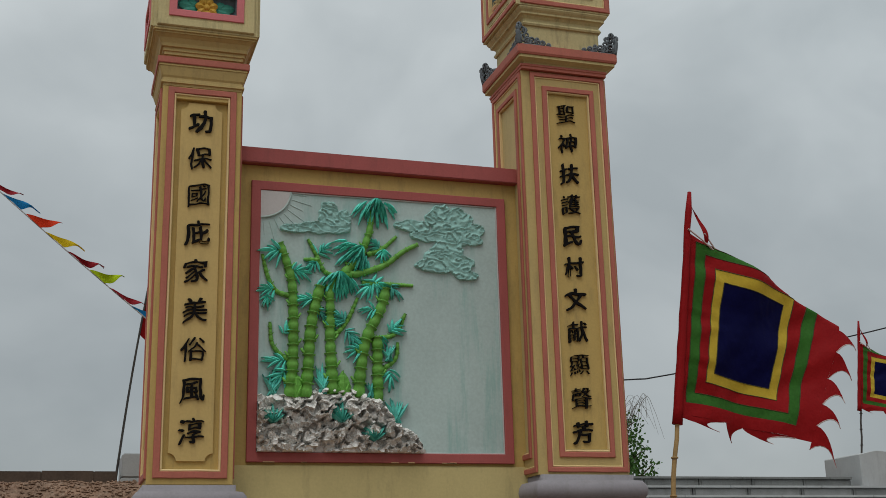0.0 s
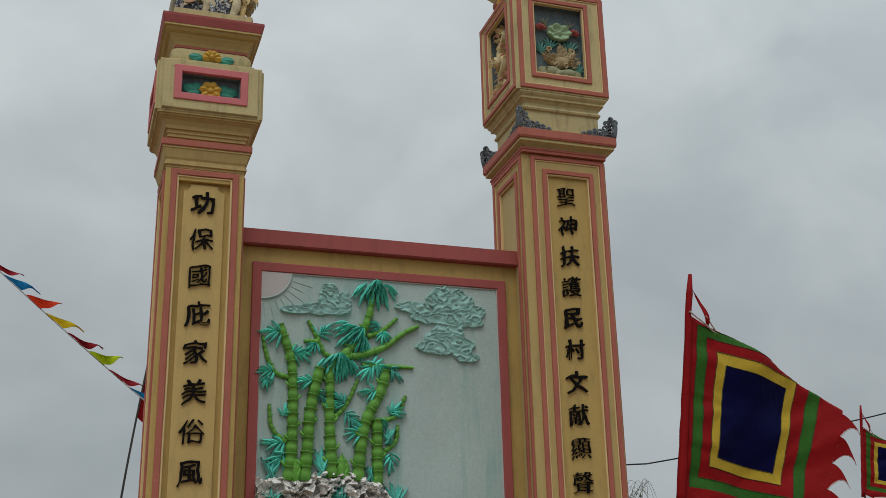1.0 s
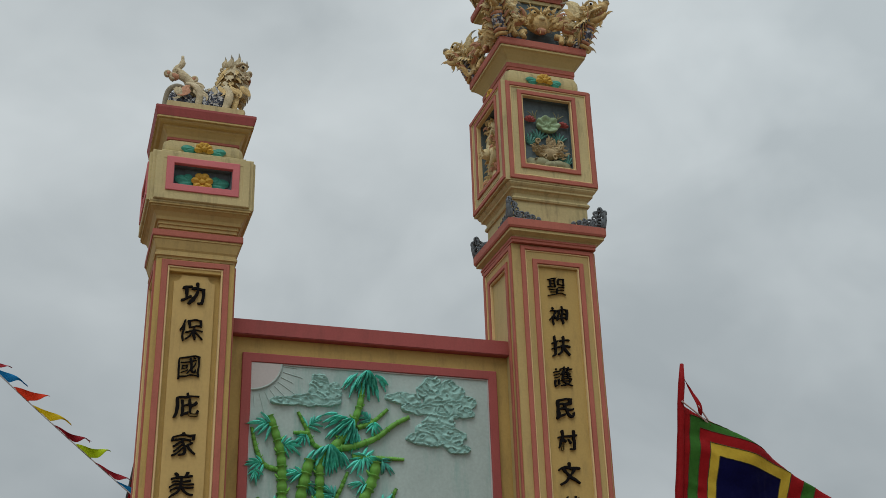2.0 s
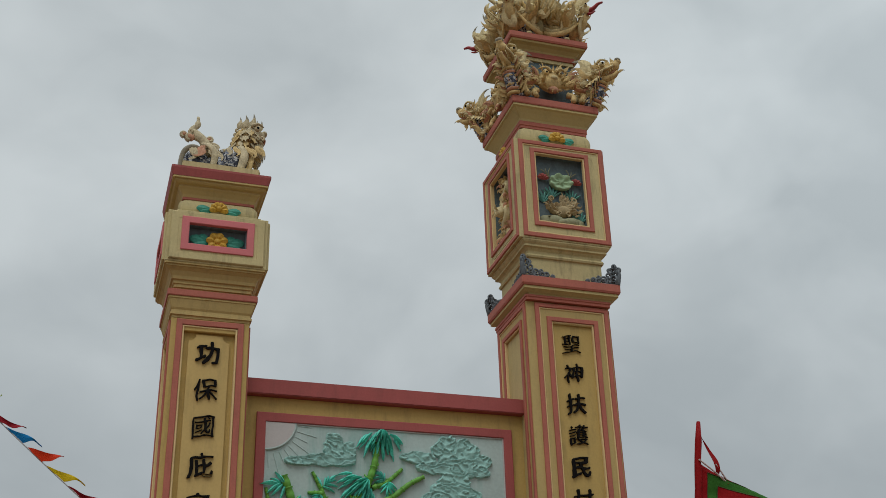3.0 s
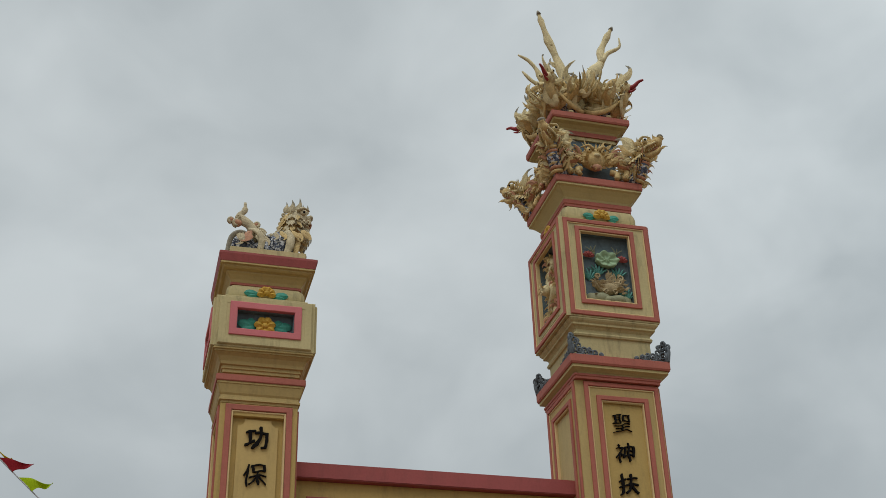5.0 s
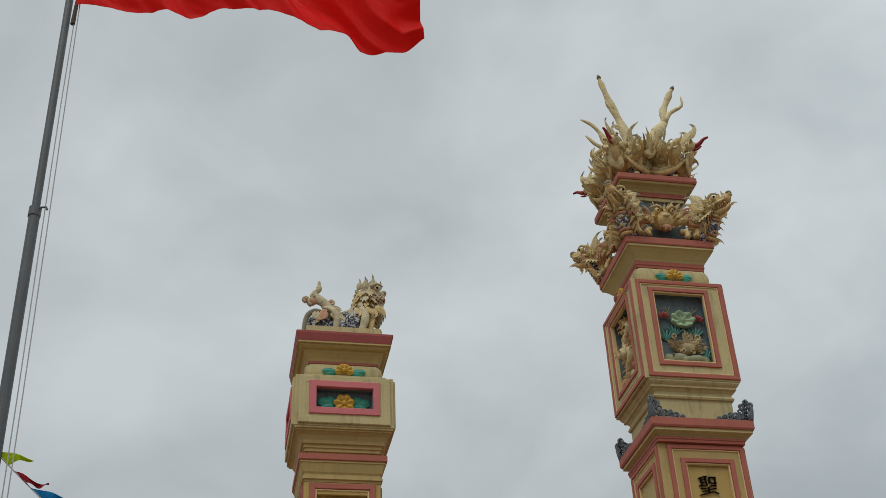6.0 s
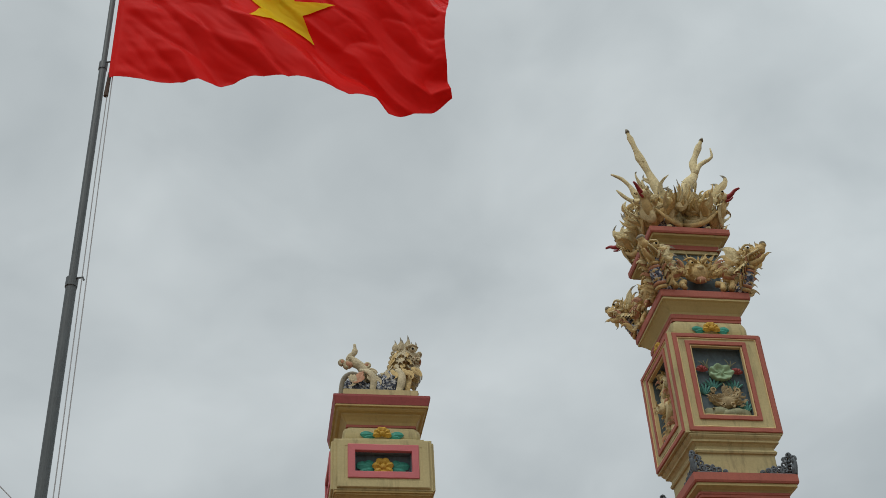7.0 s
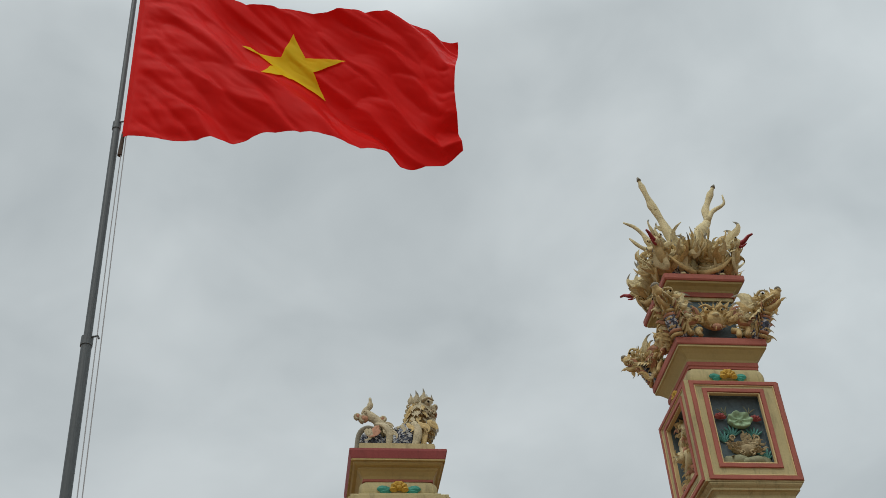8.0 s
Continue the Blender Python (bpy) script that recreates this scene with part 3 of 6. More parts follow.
for u, v, way, r in CLUMPS:
    bm = bmesh.new()
    face, r = HEADING[way], r * (0.86 if r > 0.18 and way != "u" else 1.0)
    if r > 0.18 and way != "u":
        # a hanging crown: four tiers of lances, the inner tiers lying over the outer ones
        for tier in range(4):
            n = 10 - 2 * tier
            for k in range(n):
                a = face + (140 - 8 * tier) * (k / (n - 1) - 0.5) + rnd.uniform(-7, 7)
                st = r * (0.60 - 0.19 * tier) * rnd.uniform(0.85, 1.1)
                ln = r * rnd.uniform(0.46, 0.62)
                hang = face + (a - face) * rnd.uniform(0.55, 0.75)
                add_leaf(bm, u + st * math.cos(radians(a)), v + st * math.sin(radians(a)), hang, ln, ln * rnd.uniform(0.10, 0.135), 0.022 + 0.017 * tier, rnd.uniform(0.1, 0.3))
    elif way == "u":
        for k in range(9):
            a = face + 74 * (k / 8 - 0.5) + rnd.uniform(-6, 6)
            ln = r * rnd.uniform(0.62, 1.08)
            add_leaf(bm, u + 0.05 * (k / 8 - 0.5) + rnd.uniform(-0.01, 0.01), v, a, ln, ln * rnd.uniform(0.075, 0.10), rnd.uniform(0.018, 0.04), -0.04)
    else:
        # a feathered spray: lances leave a short twig on both sides
        for k in range(7):
            t = k / 6
            s = -1 if k % 2 else 1
            a = face + s * (62 - 55 * t) + rnd.uniform(-9, 9)
            st = r * 0.42 * t
            ln = r * rnd.uniform(0.55, 0.76)
            add_leaf(bm, u + st * math.cos(radians(face)), v + st * math.sin(radians(face)), a, ln, ln * rnd.uniform(0.10, 0.13), rnd.uniform(0.014, 0.036), rnd.uniform(0.05, 0.3))
    part("leaf_clump", bm, M_LEAF_PALE if way in ("u", "ul", "dr") else M_LEAF, relief)
for u, v in ((0.26, 0.36), (0.59, 0.38)):
    bm = bmesh.new()
    for a, ln in ((90, 0.21), (112, 0.13), (68, 0.13)):
        add_leaf(bm, u, v, a, ln, 0.05 if a == 90 else 0.035, 0.03)
    part("bamboo_shoot", bm, M_BAMBOO, relief, "broad green bamboo shoot")

# rock mass: a crumpled sheet with a stepped outline, thick at the foot
ROCK_TOP = ((-0.02, 0.38), (0.17, 0.39), (0.35, 0.39), (0.41, 0.44), (0.65, 0.44), (0.77, 0.40), (0.89, 0.34), (0.95, 0.22), (1.11, 0.14), (1.19, 0.0))
bm = bmesh.new()
NU, NV = 290, 110
pick = np.random.RandomState(12)
lumps = np.column_stack([pick.uniform(-0.05, 1.24, 120), pick.uniform(-0.03, 0.50, 120)])
lump_lift = pick.uniform(0.0, 1.0, 120)
cells = np.column_stack([pick.uniform(-0.05, 1.24, 760), pick.uniform(-0.03, 0.50, 760)])
cell_lift = pick.uniform(0.0, 1.0, 760)
cell_tilt = pick.uniform(-1.0, 1.0, (760, 2))
grid = []
for j in range(NV + 1):
    row = []
    for i in range(NU + 1):
        u = 1.19 * i / NU
        top = max(0.0, float(np.interp(u, [p[0] for p in ROCK_TOP], [p[1] for p in ROCK_TOP])) + 0.022 * noise.noise((u * 22, 1.0, 0)))
        t = j / NV
        v = top * t
        q = Vector((u * 14, v * 14, 2.0))
        wu, wv = u + 0.022 * noise.noise(q), v + 0.022 * noise.noise(q + Vector((9, 0, 0)))
        # scooped hollows with thin raised lips between them
        dist = np.hypot(cells[:, 0] - wu, (cells[:, 1] - wv) * 1.25)
        near = np.argpartition(dist, 1)[:2]
        f1, f2 = sorted(dist[near])
        c = int(np.argmin(dist))
        lip = math.exp(-(f2 - f1) / 0.004)
        c2 = int(np.argmin(np.hypot(lumps[:, 0] - wu, lumps[:, 1] - wv)))
        pit = 1.0 if cell_lift[c] > 0.27 else 0.10
        tilt = (cell_tilt[c, 0] * (wu - cells[c, 0]) + cell_tilt[c, 1] * (wv - cells[c, 1])) * 1.3
        body = math.sin(math.pi * min(1, 0.2 + 0.8 * t) ** 1.5) ** 0.4 if 0 < t < 1 else 0
        edge = min(1.0, (1.19 - u) / 0.10)
        fine = noise.noise(q * 2.6) * 0.010 + noise.noise(q * 6.0) * 0.004
        d = (0.020 + 0.080 * lump_lift[c2] + 0.050 * cell_lift[c] + 0.022 * lip + tilt + fine * 1.4) * pit * body * edge
        row.append(bm.verts.new(R(u + 0.010 * noise.noise(q * 2.1 + Vector((4, 4, 0))) * edge, v + 0.010 * lip * math.sin(math.pi * t), max(-0.002, d))))
    grid.append(row)
for a, b in zip(grid, grid[1:]):
    for i in range(NU):
        bm.faces.new((a[i], a[i + 1], b[i + 1], b[i]))
part("rock", bm, M_ROCK, relief, "grey crumpled mortar rock")
for u, v, r in ((0.10, 0.19, 0.12), (0.57, 0.20, 0.16), (0.80, 0.08, 0.12)):
    bm = bmesh.new()
    for k in range(7):
        add_leaf(bm, u, v, 90 + 110 * (k / 6 - 0.5), r * rnd.uniform(0.8, 1.1), r * 0.10, 0.095, 0.0)
    part("grass_tuft", bm, M_LEAF_PALE, relief)


def low_relief(name, lobes, seed, label):
    """A flat cloud bank modelled in wet plaster: overlapping lobes, with rims and swirls."""
    bm = bmesh.new()
    u0, u1 = min(l[0] - l[2] for l in lobes), max(l[0] + l[2] for l in lobes)
    v0, v1 = min(l[1] - l[3] for l in lobes), max(l[1] + l[3] for l in lobes)
    nu, nv = int((u1 - u0) / 0.0055), int((v1 - v0) / 0.0055)
    vert = {}
    for j in range(nv + 1):
        for i in range(nu + 1):
            u, v = u0 + (u1 - u0) * i / nu, v0 + (v1 - v0) * j / nv
            wob = 0.22 * noise.noise((u * 16, v * 16, seed)) + 0.1 * noise.noise((u * 40, v * 40, seed))
            best = max(1 - math.hypot((u - a) / b, (v - c) / d) + wob for a, c, b, d in lobes)
            if best > -0.35:
                e = min(1.0, max(0.0, best * 7))
                rim = math.exp(-((best - 0.10) / 0.07) ** 2) * 0.012
                # trowelled folds: each stroke rises and breaks off in a lip
                fold = 2.6 * noise.noise((u * 7, v * 13, seed + 3)) + 0.9 * noise.noise((u * 19, v * 27, seed + 5)) + v * 9
                sw = (fold - math.floor(fold)) ** 1.6 * 0.015 + 0.006 * abs(noise.noise((u * 45, v * 60, seed)))
                vert[i, j] = bm.verts.new(R(u, v, -0.016 * (1 - e) + e * (0.005 + rim + sw)))
    for i, j in list(vert):
        q = [(i, j), (i + 1, j), (i + 1, j + 1), (i, j + 1)]
        if all(k in vert for k in q):
            bm.faces.new([vert[k] for k in q])
    part(name, bm, M_CLOUD, relief, label, smooth=True)


low_relief("cloud", ((0.26, 1.575, 0.13, 0.035), (0.42, 1.59, 0.16, 0.05), (0.57, 1.60, 0.09, 0.05), (0.49, 1.69, 0.08, 0.11), (0.60, 1.67, 0.06, 0.07)), 1.0, "blue-green plaster cloud and hill")
low_relief("cloud", ((1.12, 1.65, 0.15, 0.05), (1.24, 1.58, 0.16, 0.05), (1.34, 1.72, 0.13, 0.11), (1.46, 1.71, 0.14, 0.11), (1.55, 1.64, 0.13, 0.08), (1.56, 1.57, 0.12, 0.04),
                     (1.38, 1.48, 0.13, 0.12), (1.40, 1.58, 0.17, 0.09), (1.36, 1.42, 0.17, 0.08), (1.30, 1.36, 0.18, 0.06), (1.45, 1.38, 0.14, 0.09), (1.52, 1.30, 0.10, 0.04)), 7.0, "blue-green swirling plaster cloud")
bm = bmesh.new()
arc = [(0.215 * math.cos(a), 1.843 - 0.20 * math.sin(a)) for a in np.linspace(0.02, math.pi / 2, 15)]
lo = [bm.verts.new(R(u, v, 0.008)) for u, v in arc]
c0 = bm.verts.new(R(0.002, 1.84, 0.008))
for a, b in zip(lo, lo[1:]):
    bm.faces.new((c0, a, b))
sun_disc = part("sun_disc", bm, M_SUN, relief, "pale grey quarter sun")
bm = bmesh.new()
add_tube(bm, [R(u, v, 0.004) for u, v in arc], 0.008, 0.008, 6, 0, 1)
for k in range(9):
    a = radians(4 + 10 * k)
    r0, r1 = 0.235, 0.33 + 0.05 * (k % 2)
    add_tube(bm, [R(r0 * math.cos(a), 1.843 - r0 * math.sin(a), -0.003), R(r1 * math.cos(a), 1.843 - r1 * math.sin(a), -0.002)], 0.0035, 0.0025, 5, 0, 1)
part("sun_rays", bm, M_PANEL, relief)


# ---- lettering ----
def brush_loops(ch, size):
    """The character's outlines, evenly spaced, rounded and swelled like brush strokes."""
    cu = bpy.data.curves.new("letter", "FONT")
    cu.body, cu.size, cu.fill_mode, cu.resolution_u = ch, size, "NONE", 3
    cu.align_x, cu.align_y = "CENTER", "CENTER"
    tmp = new("letter", cu)
    me = bpy.data.meshes.new_from_object(tmp.evaluated_get(bpy.context.evaluated_depsgraph_get()))
    bpy.data.objects.remove(tmp)
    bpy.data.curves.remove(cu)
    nxt = collections.defaultdict(list)
    for e in me.edges:
        a, b = e.vertices
        nxt[a].append(b)
        nxt[b].append(a)
    co = [v.co.xy.copy() for v in me.vertices]
    bpy.data.meshes.remove(me)
    seen, loops = set(), []
    for first in range(len(co)):
        if first in seen or not nxt[first]:
            continue
        ring, at, prev = [first], first, None
        seen.add(first)
        while True:
            go = [b for b in nxt[at] if b != prev and b not in seen]
            if not go:
                break
            prev, at = at, min(go) if prev is None else go[0]
            ring.append(at)
            seen.add(at)
        loops.append([co[i] for i in ring])
    step, out = size * 0.0105, []
    for ring in loops:
        pts = []
        for a, b in zip(ring, ring[1:] + ring[:1]):
            m = max(1, round((b - a).length / step))
            pts += [a.lerp(b, i / m) for i in range(m)]
        out.append(np.array([(p.x, p.y) for p in pts]))

    def area(p):
        q = np.roll(p, -1, 0)
        return float((p[:, 0] * q[:, 1] - p[:, 1] * q[:, 0]).sum() / 2)

    outer = 1.0 if area(max(out, key=lambda p: abs(area(p)))) > 0 else -1.0
    fat = -0.016 if ch in "顯聖" else -0.006 if ch in "國護聲献保神俗" else 0.006 if ch in "扶風淳庇家美村" else 0.017
    done = []
    for p in out:
        if len(p) < 8:
            continue
        for _ in range(4):
            p = 0.5 * p + 0.25 * (np.roll(p, 1, 0) + np.roll(p, -1, 0))
        d = np.roll(p, -2, 0) - np.roll(p, 2, 0)
        d /= np.maximum(np.linalg.norm(d, axis=1, keepdims=True), 1e-9)
        nrm = np.column_stack([d[:, 1], -d[:, 0]]) * outer
        fl = np.array([noise.noise((x / size * 5.0, y / size * 5.0, ord(ch) % 31)) for x, y in p])
        # uprights and right-hand falls heavy, level strokes light
        push = size * (fat + 0.010 * np.abs(nrm[:, 0]) - 0.010 * np.abs(nrm[:, 1]) + 0.014 * fl + 0.006 * np.maximum(0, nrm[:, 0] - nrm[:, 1]))
        p = p + nrm * push[:, None]
        for _ in range(2):
            p = 0.5 * p + 0.25 * (np.roll(p, 1, 0) + np.roll(p, -1, 0))
        done.append(p)
    allp = np.vstack(done)
    mid = (allp.min(0) + allp.max(0)) / 2
    return [p - mid for p in done]


def letter(ch, size, at, parent):
    """One raised character with rounded edges, written with a slight rise and sway."""
    cu = bpy.data.curves.new("letter", "CURVE")
    cu.dimensions, cu.fill_mode, cu.extrude, cu.bevel_depth, cu.bevel_resolution = "2D", "BOTH", 0.009, 0.0, 0
    for p in brush_loops(ch, size):
        sp = cu.splines.new("POLY")
        sp.points.add(len(p) - 1)
        sp.use_cyclic_u = True
        for q, (x, y) in zip(sp.points, p):
            w = Vector((x / size * 2.6, y / size * 2.6, ord(ch) % 17))
            q.co = (x + size * 0.085 * noise.noise(w), y + size * 0.085 * noise.noise(w + Vector((9, 0, 0))) + x * 0.13 - 0.25 * x * x / size, 0, 1)
    tmp = new("letter", cu)
    me = bpy.data.meshes.new_from_object(tmp.evaluated_get(bpy.context.evaluated_depsgraph_get()))
    bpy.data.objects.remove(tmp)
    bpy.data.curves.remove(cu)
    me.name = "letter"
    for v in me.vertices:
        x, y, z = v.co
        v.co = (at[0] + x, at[1] - z, at[2] + y)
    me.materials.clear()
    me.materials.append(M_INK)
    ob = new("letter", me)
    ob.parent = parent
    ob.matrix_parent_inverse = parent.matrix_basis.inverted()
    return ob



# ---- flowers and curls ----
def add_curl(bm, p, along, r, turns, thick):
    """A small spiral volute standing on p, opening along the given way."""
    up = Vector((0, 0, 1))
    pts = []
    for k in range(13):
        a = -math.pi / 2 + turns * 2 * math.pi * k / 12
        rad = r * (1 - 0.72 * k / 12)
        pts.append(p + up * r + along * math.cos(a) * rad + up * math.sin(a) * rad)
    add_tube(bm, pts, thick, thick * 0.6, 5, 0, 1)


def add_petal(bm, c, ang, ln, w, lift, slot):
    """A cupped petal or leaf in the xz plane, out towards -y."""
    dx, dz = math.cos(ang), math.sin(ang)
    pts = []
    for s, k, h in ((0, 0.15, 0.2), (0.2, 0.62, 0.6), (0.45, 0.95, 0.95), (0.7, 1.0, 1.0), (0.9, 0.68, 0.75), (1.0, 0.15, 0.45)):
        cx, cz = c[0] + dx * ln * s, c[2] + dz * ln * s
        pts.append([bm.verts.new((cx - dz * w * k, c[1] - lift * h * 0.55, cz + dx * w * k)), bm.verts.new((cx, c[1] - lift * h, cz)),
                    bm.verts.new((cx + dz * w * k, c[1] - lift * h * 0.55, cz - dx * w * k))])
    for a, b in zip(pts, pts[1:]):
        for i in (0, 1):
            bm.faces.new((a[i], a[i + 1], b[i + 1], b[i])).material_index = slot
    back = bm.verts.new((c[0] + dx * ln * 0.4, c[1] + 0.004, c[2] + dz * ln * 0.4))
    rim = [p[0] for p in pts] + [p[2] for p in pts[::-1]]
    for a, b in zip(rim, rim[1:] + rim[:1]):
        bm.faces.new((a, b, back)).material_index = slot


def flower(cx, y, cz, r, leaf, half_open, petals=6):
    bm = bmesh.new()
    for s in (1, -1):
        for k, a in enumerate((8, -16, 26) if not half_open else (4, -12)):
            add_petal(bm, (cx + s * r * 0.6, y, cz - (0.2 * r if half_open else 0)), radians(a if s > 0 else 180 - a), leaf * (1 - 0.18 * k), leaf * 0.24, 0.022, 1)
    for k in range(petals):
        a = radians(180 * k / (petals - 1)) if half_open else 2 * math.pi * k / petals + 0.3
        add_petal(bm, (cx, y - 0.012, cz - (0.25 * r if half_open else 0)), a, r, r * 0.36, 0.035, 0)
    add_blob(bm, (cx, y - 0.03, cz - (0.1 * r if half_open else 0)), (r * 0.32, 0.02, r * 0.32), 0, 0.004, sub=2)
    return bm


# ---- short pillar ----
LX, LY = -2.753, -0.02
short = thing("gate_pillar", (LX, LY, 1.0), "shorter ochre gate pillar with black lettering and boxed capital", "pillar", "pillars of the gate")
part("plinth", turned([(0.36, 0.9), (0.36, 1.82), (0.30, 1.86), (0.30, 1.89), (0.335, 1.91), (0.352, 1.935), (0.356, 1.968), (0.350, 1.998),
                       (0.330, 2.024), (0.29, 2.032), (0.29, 2.070)], LX, LY, 0.012), M_GREY, short, "grey painted rounded plinth", True)
part("shaft", turned([(0.235, 2.065), (0.235, 4.78)], LX, LY), M_OCHRE, short)
for side in FACES:
    e = 0.27 if side in ("front", "back") else 0.2345
    part("shaft_rail", on_face(frame_ring(-e, e, 2.072, 4.778, e - 0.178, -0.2345, -0.27, wobble=0.0), side, LX, LY), M_OCHRE, short)
    part("red_frame", on_face(frame_ring(-0.234, 0.234, 2.112, 4.768, 0.042, -0.2345, -0.284), side, LX, LY), M_RED, short, "faded red moulded frame")
    part("cream_bead", on_face(frame_ring(-0.191, 0.191, 2.155, 4.725, 0.014, -0.2345, -0.277), side, LX, LY), M_TRIM, short)
    # plaque with scooped corners
    bm = bmesh.new()
    x1, z0, z1, n = 0.140, 2.222, 4.67, 0.05
    out = []
    for sx, zc, order in ((1, z0, 1), (1, z1, -1), (-1, z1, 1), (-1, z0, -1)):
        arc = []
        for k in range(5):
            a = k / 4 * math.pi / 2
            inner = 1 if zc == z0 else -1
            arc.append((sx * (x1 - n * math.sin(a) * 1.0), zc + inner * n * math.cos(a)))
        out += arc[::-1] if order > 0 else arc
    f = [bm.verts.new((x, -0.252, z)) for x, z in out]
    b = [bm.verts.new((x, -0.232, z)) for x, z in out]
    bm.faces.new(f)
    for i in range(len(out)):
        bm.faces.new((f[i], f[(i + 1) % len(out)], b[(i + 1) % len(out)], b[i]))
    pl = part("plaque", on_face(bm, side, LX, LY), M_PLAQUE_LIT, short)
    front_plaque = pl if side == "front" else front_plaque
for k, ch in enumerate("功保國庇家美俗風淳"):
    letter(ch, 0.172, (LX - 0.004, LY - 0.259, 4.536 - 0.265 * k), front_plaque)
part("necking", turned([(0.272, 4.778), (0.272, 4.795), (0.284, 4.798), (0.284, 4.814), (0.276, 4.818), (0.276, 4.836), (0.284, 4.85), (0.294, 4.885), (0.300, 4.905), (0.300, 4.912), (0.306, 4.914), (0.306, 4.928)], LX, LY), M_OCHRE_DULL, short)
part("red_cornice", turned([(0.312, 4.929), (0.315, 4.935), (0.315, 4.976)], LX, LY), M_RED, short, "faded red cornice slab")
part("flared_corbel", turned([(0.262, 4.977), (0.262, 5.005), (0.274, 5.008), (0.274, 5.03), (0.282, 5.034), (0.282, 5.058), (0.296, 5.062), (0.300, 5.085), (0.316, 5.118), (0.338, 5.138),
                              (0.345, 5.14), (0.345, 5.152), (0.356, 5.154), (0.356, 5.166)], LX, LY), M_OCHRE_DULL, short)
part("box_core", turned([(0.30, 5.167), (0.30, 5.574)], LX, LY), M_CREAM, short)
for side in FACES:
    e = 0.358 if side in ("front", "back") else 0.2995
    part("box_wall", on_face(frame_ring(-e, e, 5.168, 5.573, 0.07, -0.2995, -0.358, wobble=0.0), side, LX, LY), M_CREAM, short)
    part("box_panel", on_face(frame_ring(-0.334, 0.334, 5.184, 5.562, 0.058, -0.3575, -0.376, 0.006, wobble=0.0), side, LX, LY), M_CREAM, short)
    part("niche_surround", on_face(frame_ring(-0.299, 0.299, 5.205, 5.572, 0.072, -0.2995, -0.374, wobble=0.0), side, LX, LY), M_CREAM, short)
    part("pink_frame", on_face(frame_ring(-0.258, 0.258, 5.255, 5.522, 0.052, -0.335, -0.384), side, LX, LY), M_PINK, short, "pink red window frame")
    back = part("niche_back", on_face(box(-0.24, 0.24, -0.306, -0.300, 5.27, 5.51, 0.0), side, LX, LY), M_TEAL_BACK, short, "dark grey-blue niche back")
    part("niche_lining", on_face(frame_ring(-0.208, 0.208, 5.304, 5.472, 0.008, -0.3005, -0.352), side, LX, LY), M_TEAL_BACK, short, "grey-blue niche lining")
    part("niche_flower", on_face(flower(0, -0.306, 5.365, 0.080, 0.15, False, 7), side, LX, LY), [M_YELLOW, M_LEAF_DARK], back, "yellow moulded flower with teal leaves")
    part("cushion_flower", on_face(flower(0.0, -0.290, 5.650, 0.070, 0.12, True), side, LX, LY), [M_YELLOW, M_LEAF_DARK], short, "yellow half flower with teal leaves")
part("cushion", turned([(0.236 + 0.053 * math.sin(a) ** 0.6, 5.648 - 0.073 * math.cos(a)) for a in np.linspace(0.05, math.pi - 0.05, 13)], LX, LY, 0.03), M_CREAM, short, smooth=False)
part("red_band", turned([(0.256, 5.722), (0.262, 5.724), (0.262, 5.742)], LX, LY), M_RED, short)
part("cap_cove", turned([(0.262, 5.743), (0.268, 5.765), (0.286, 5.795), (0.298, 5.808), (0.298, 5.822), (0.322, 5.828), (0.334, 5.84), (0.334, 5.852), (0.350, 5.854), (0.350, 5.868)], LX, LY), M_OCHRE_DULL, short)
part("red_cap", turned([(0.352, 5.869), (0.365, 5.928), (0.365, 5.945)], LX, LY), M_RED_DEEP, short, "faded red cap slab")
part("top_slab", turned([(0.285, 5.946), (0.285, 6.035)], LX, LY), M_CREAM, short)

# ---- tall pillar ----
TX, TY = -0.02, 0.015
tall = thing("gate_pillar", (TX, TY, 1.0), "taller ochre gate pillar with black lettering and tiered lantern top", "pillar", "pillars of the gate")
part("plinth", turned([(0.43, 0.9), (0.43, 1.86), (0.36, 1.93), (0.36, 1.955), (0.40, 1.975), (0.418, 2.0), (0.424, 2.035), (0.416, 2.07),
                       (0.395, 2.10), (0.35, 2.108), (0.35, 2.145)], TX, TY, 0.012), M_GREY, tall, "grey painted rounded plinth", True)
SX = TX - 0.015
for side in ("left", "right"):
    part("side_panel", on_face(box(-0.168, 0.168, -0.330, -0.3005, 2.31, 5.026, 0.003), side, SX, TY), M_OCHRE_PALE, tall)
tall_shaft = part("shaft", turned([(0.300, 2.14), (0.300, 5.185)], SX, TY), M_OCHRE, tall)
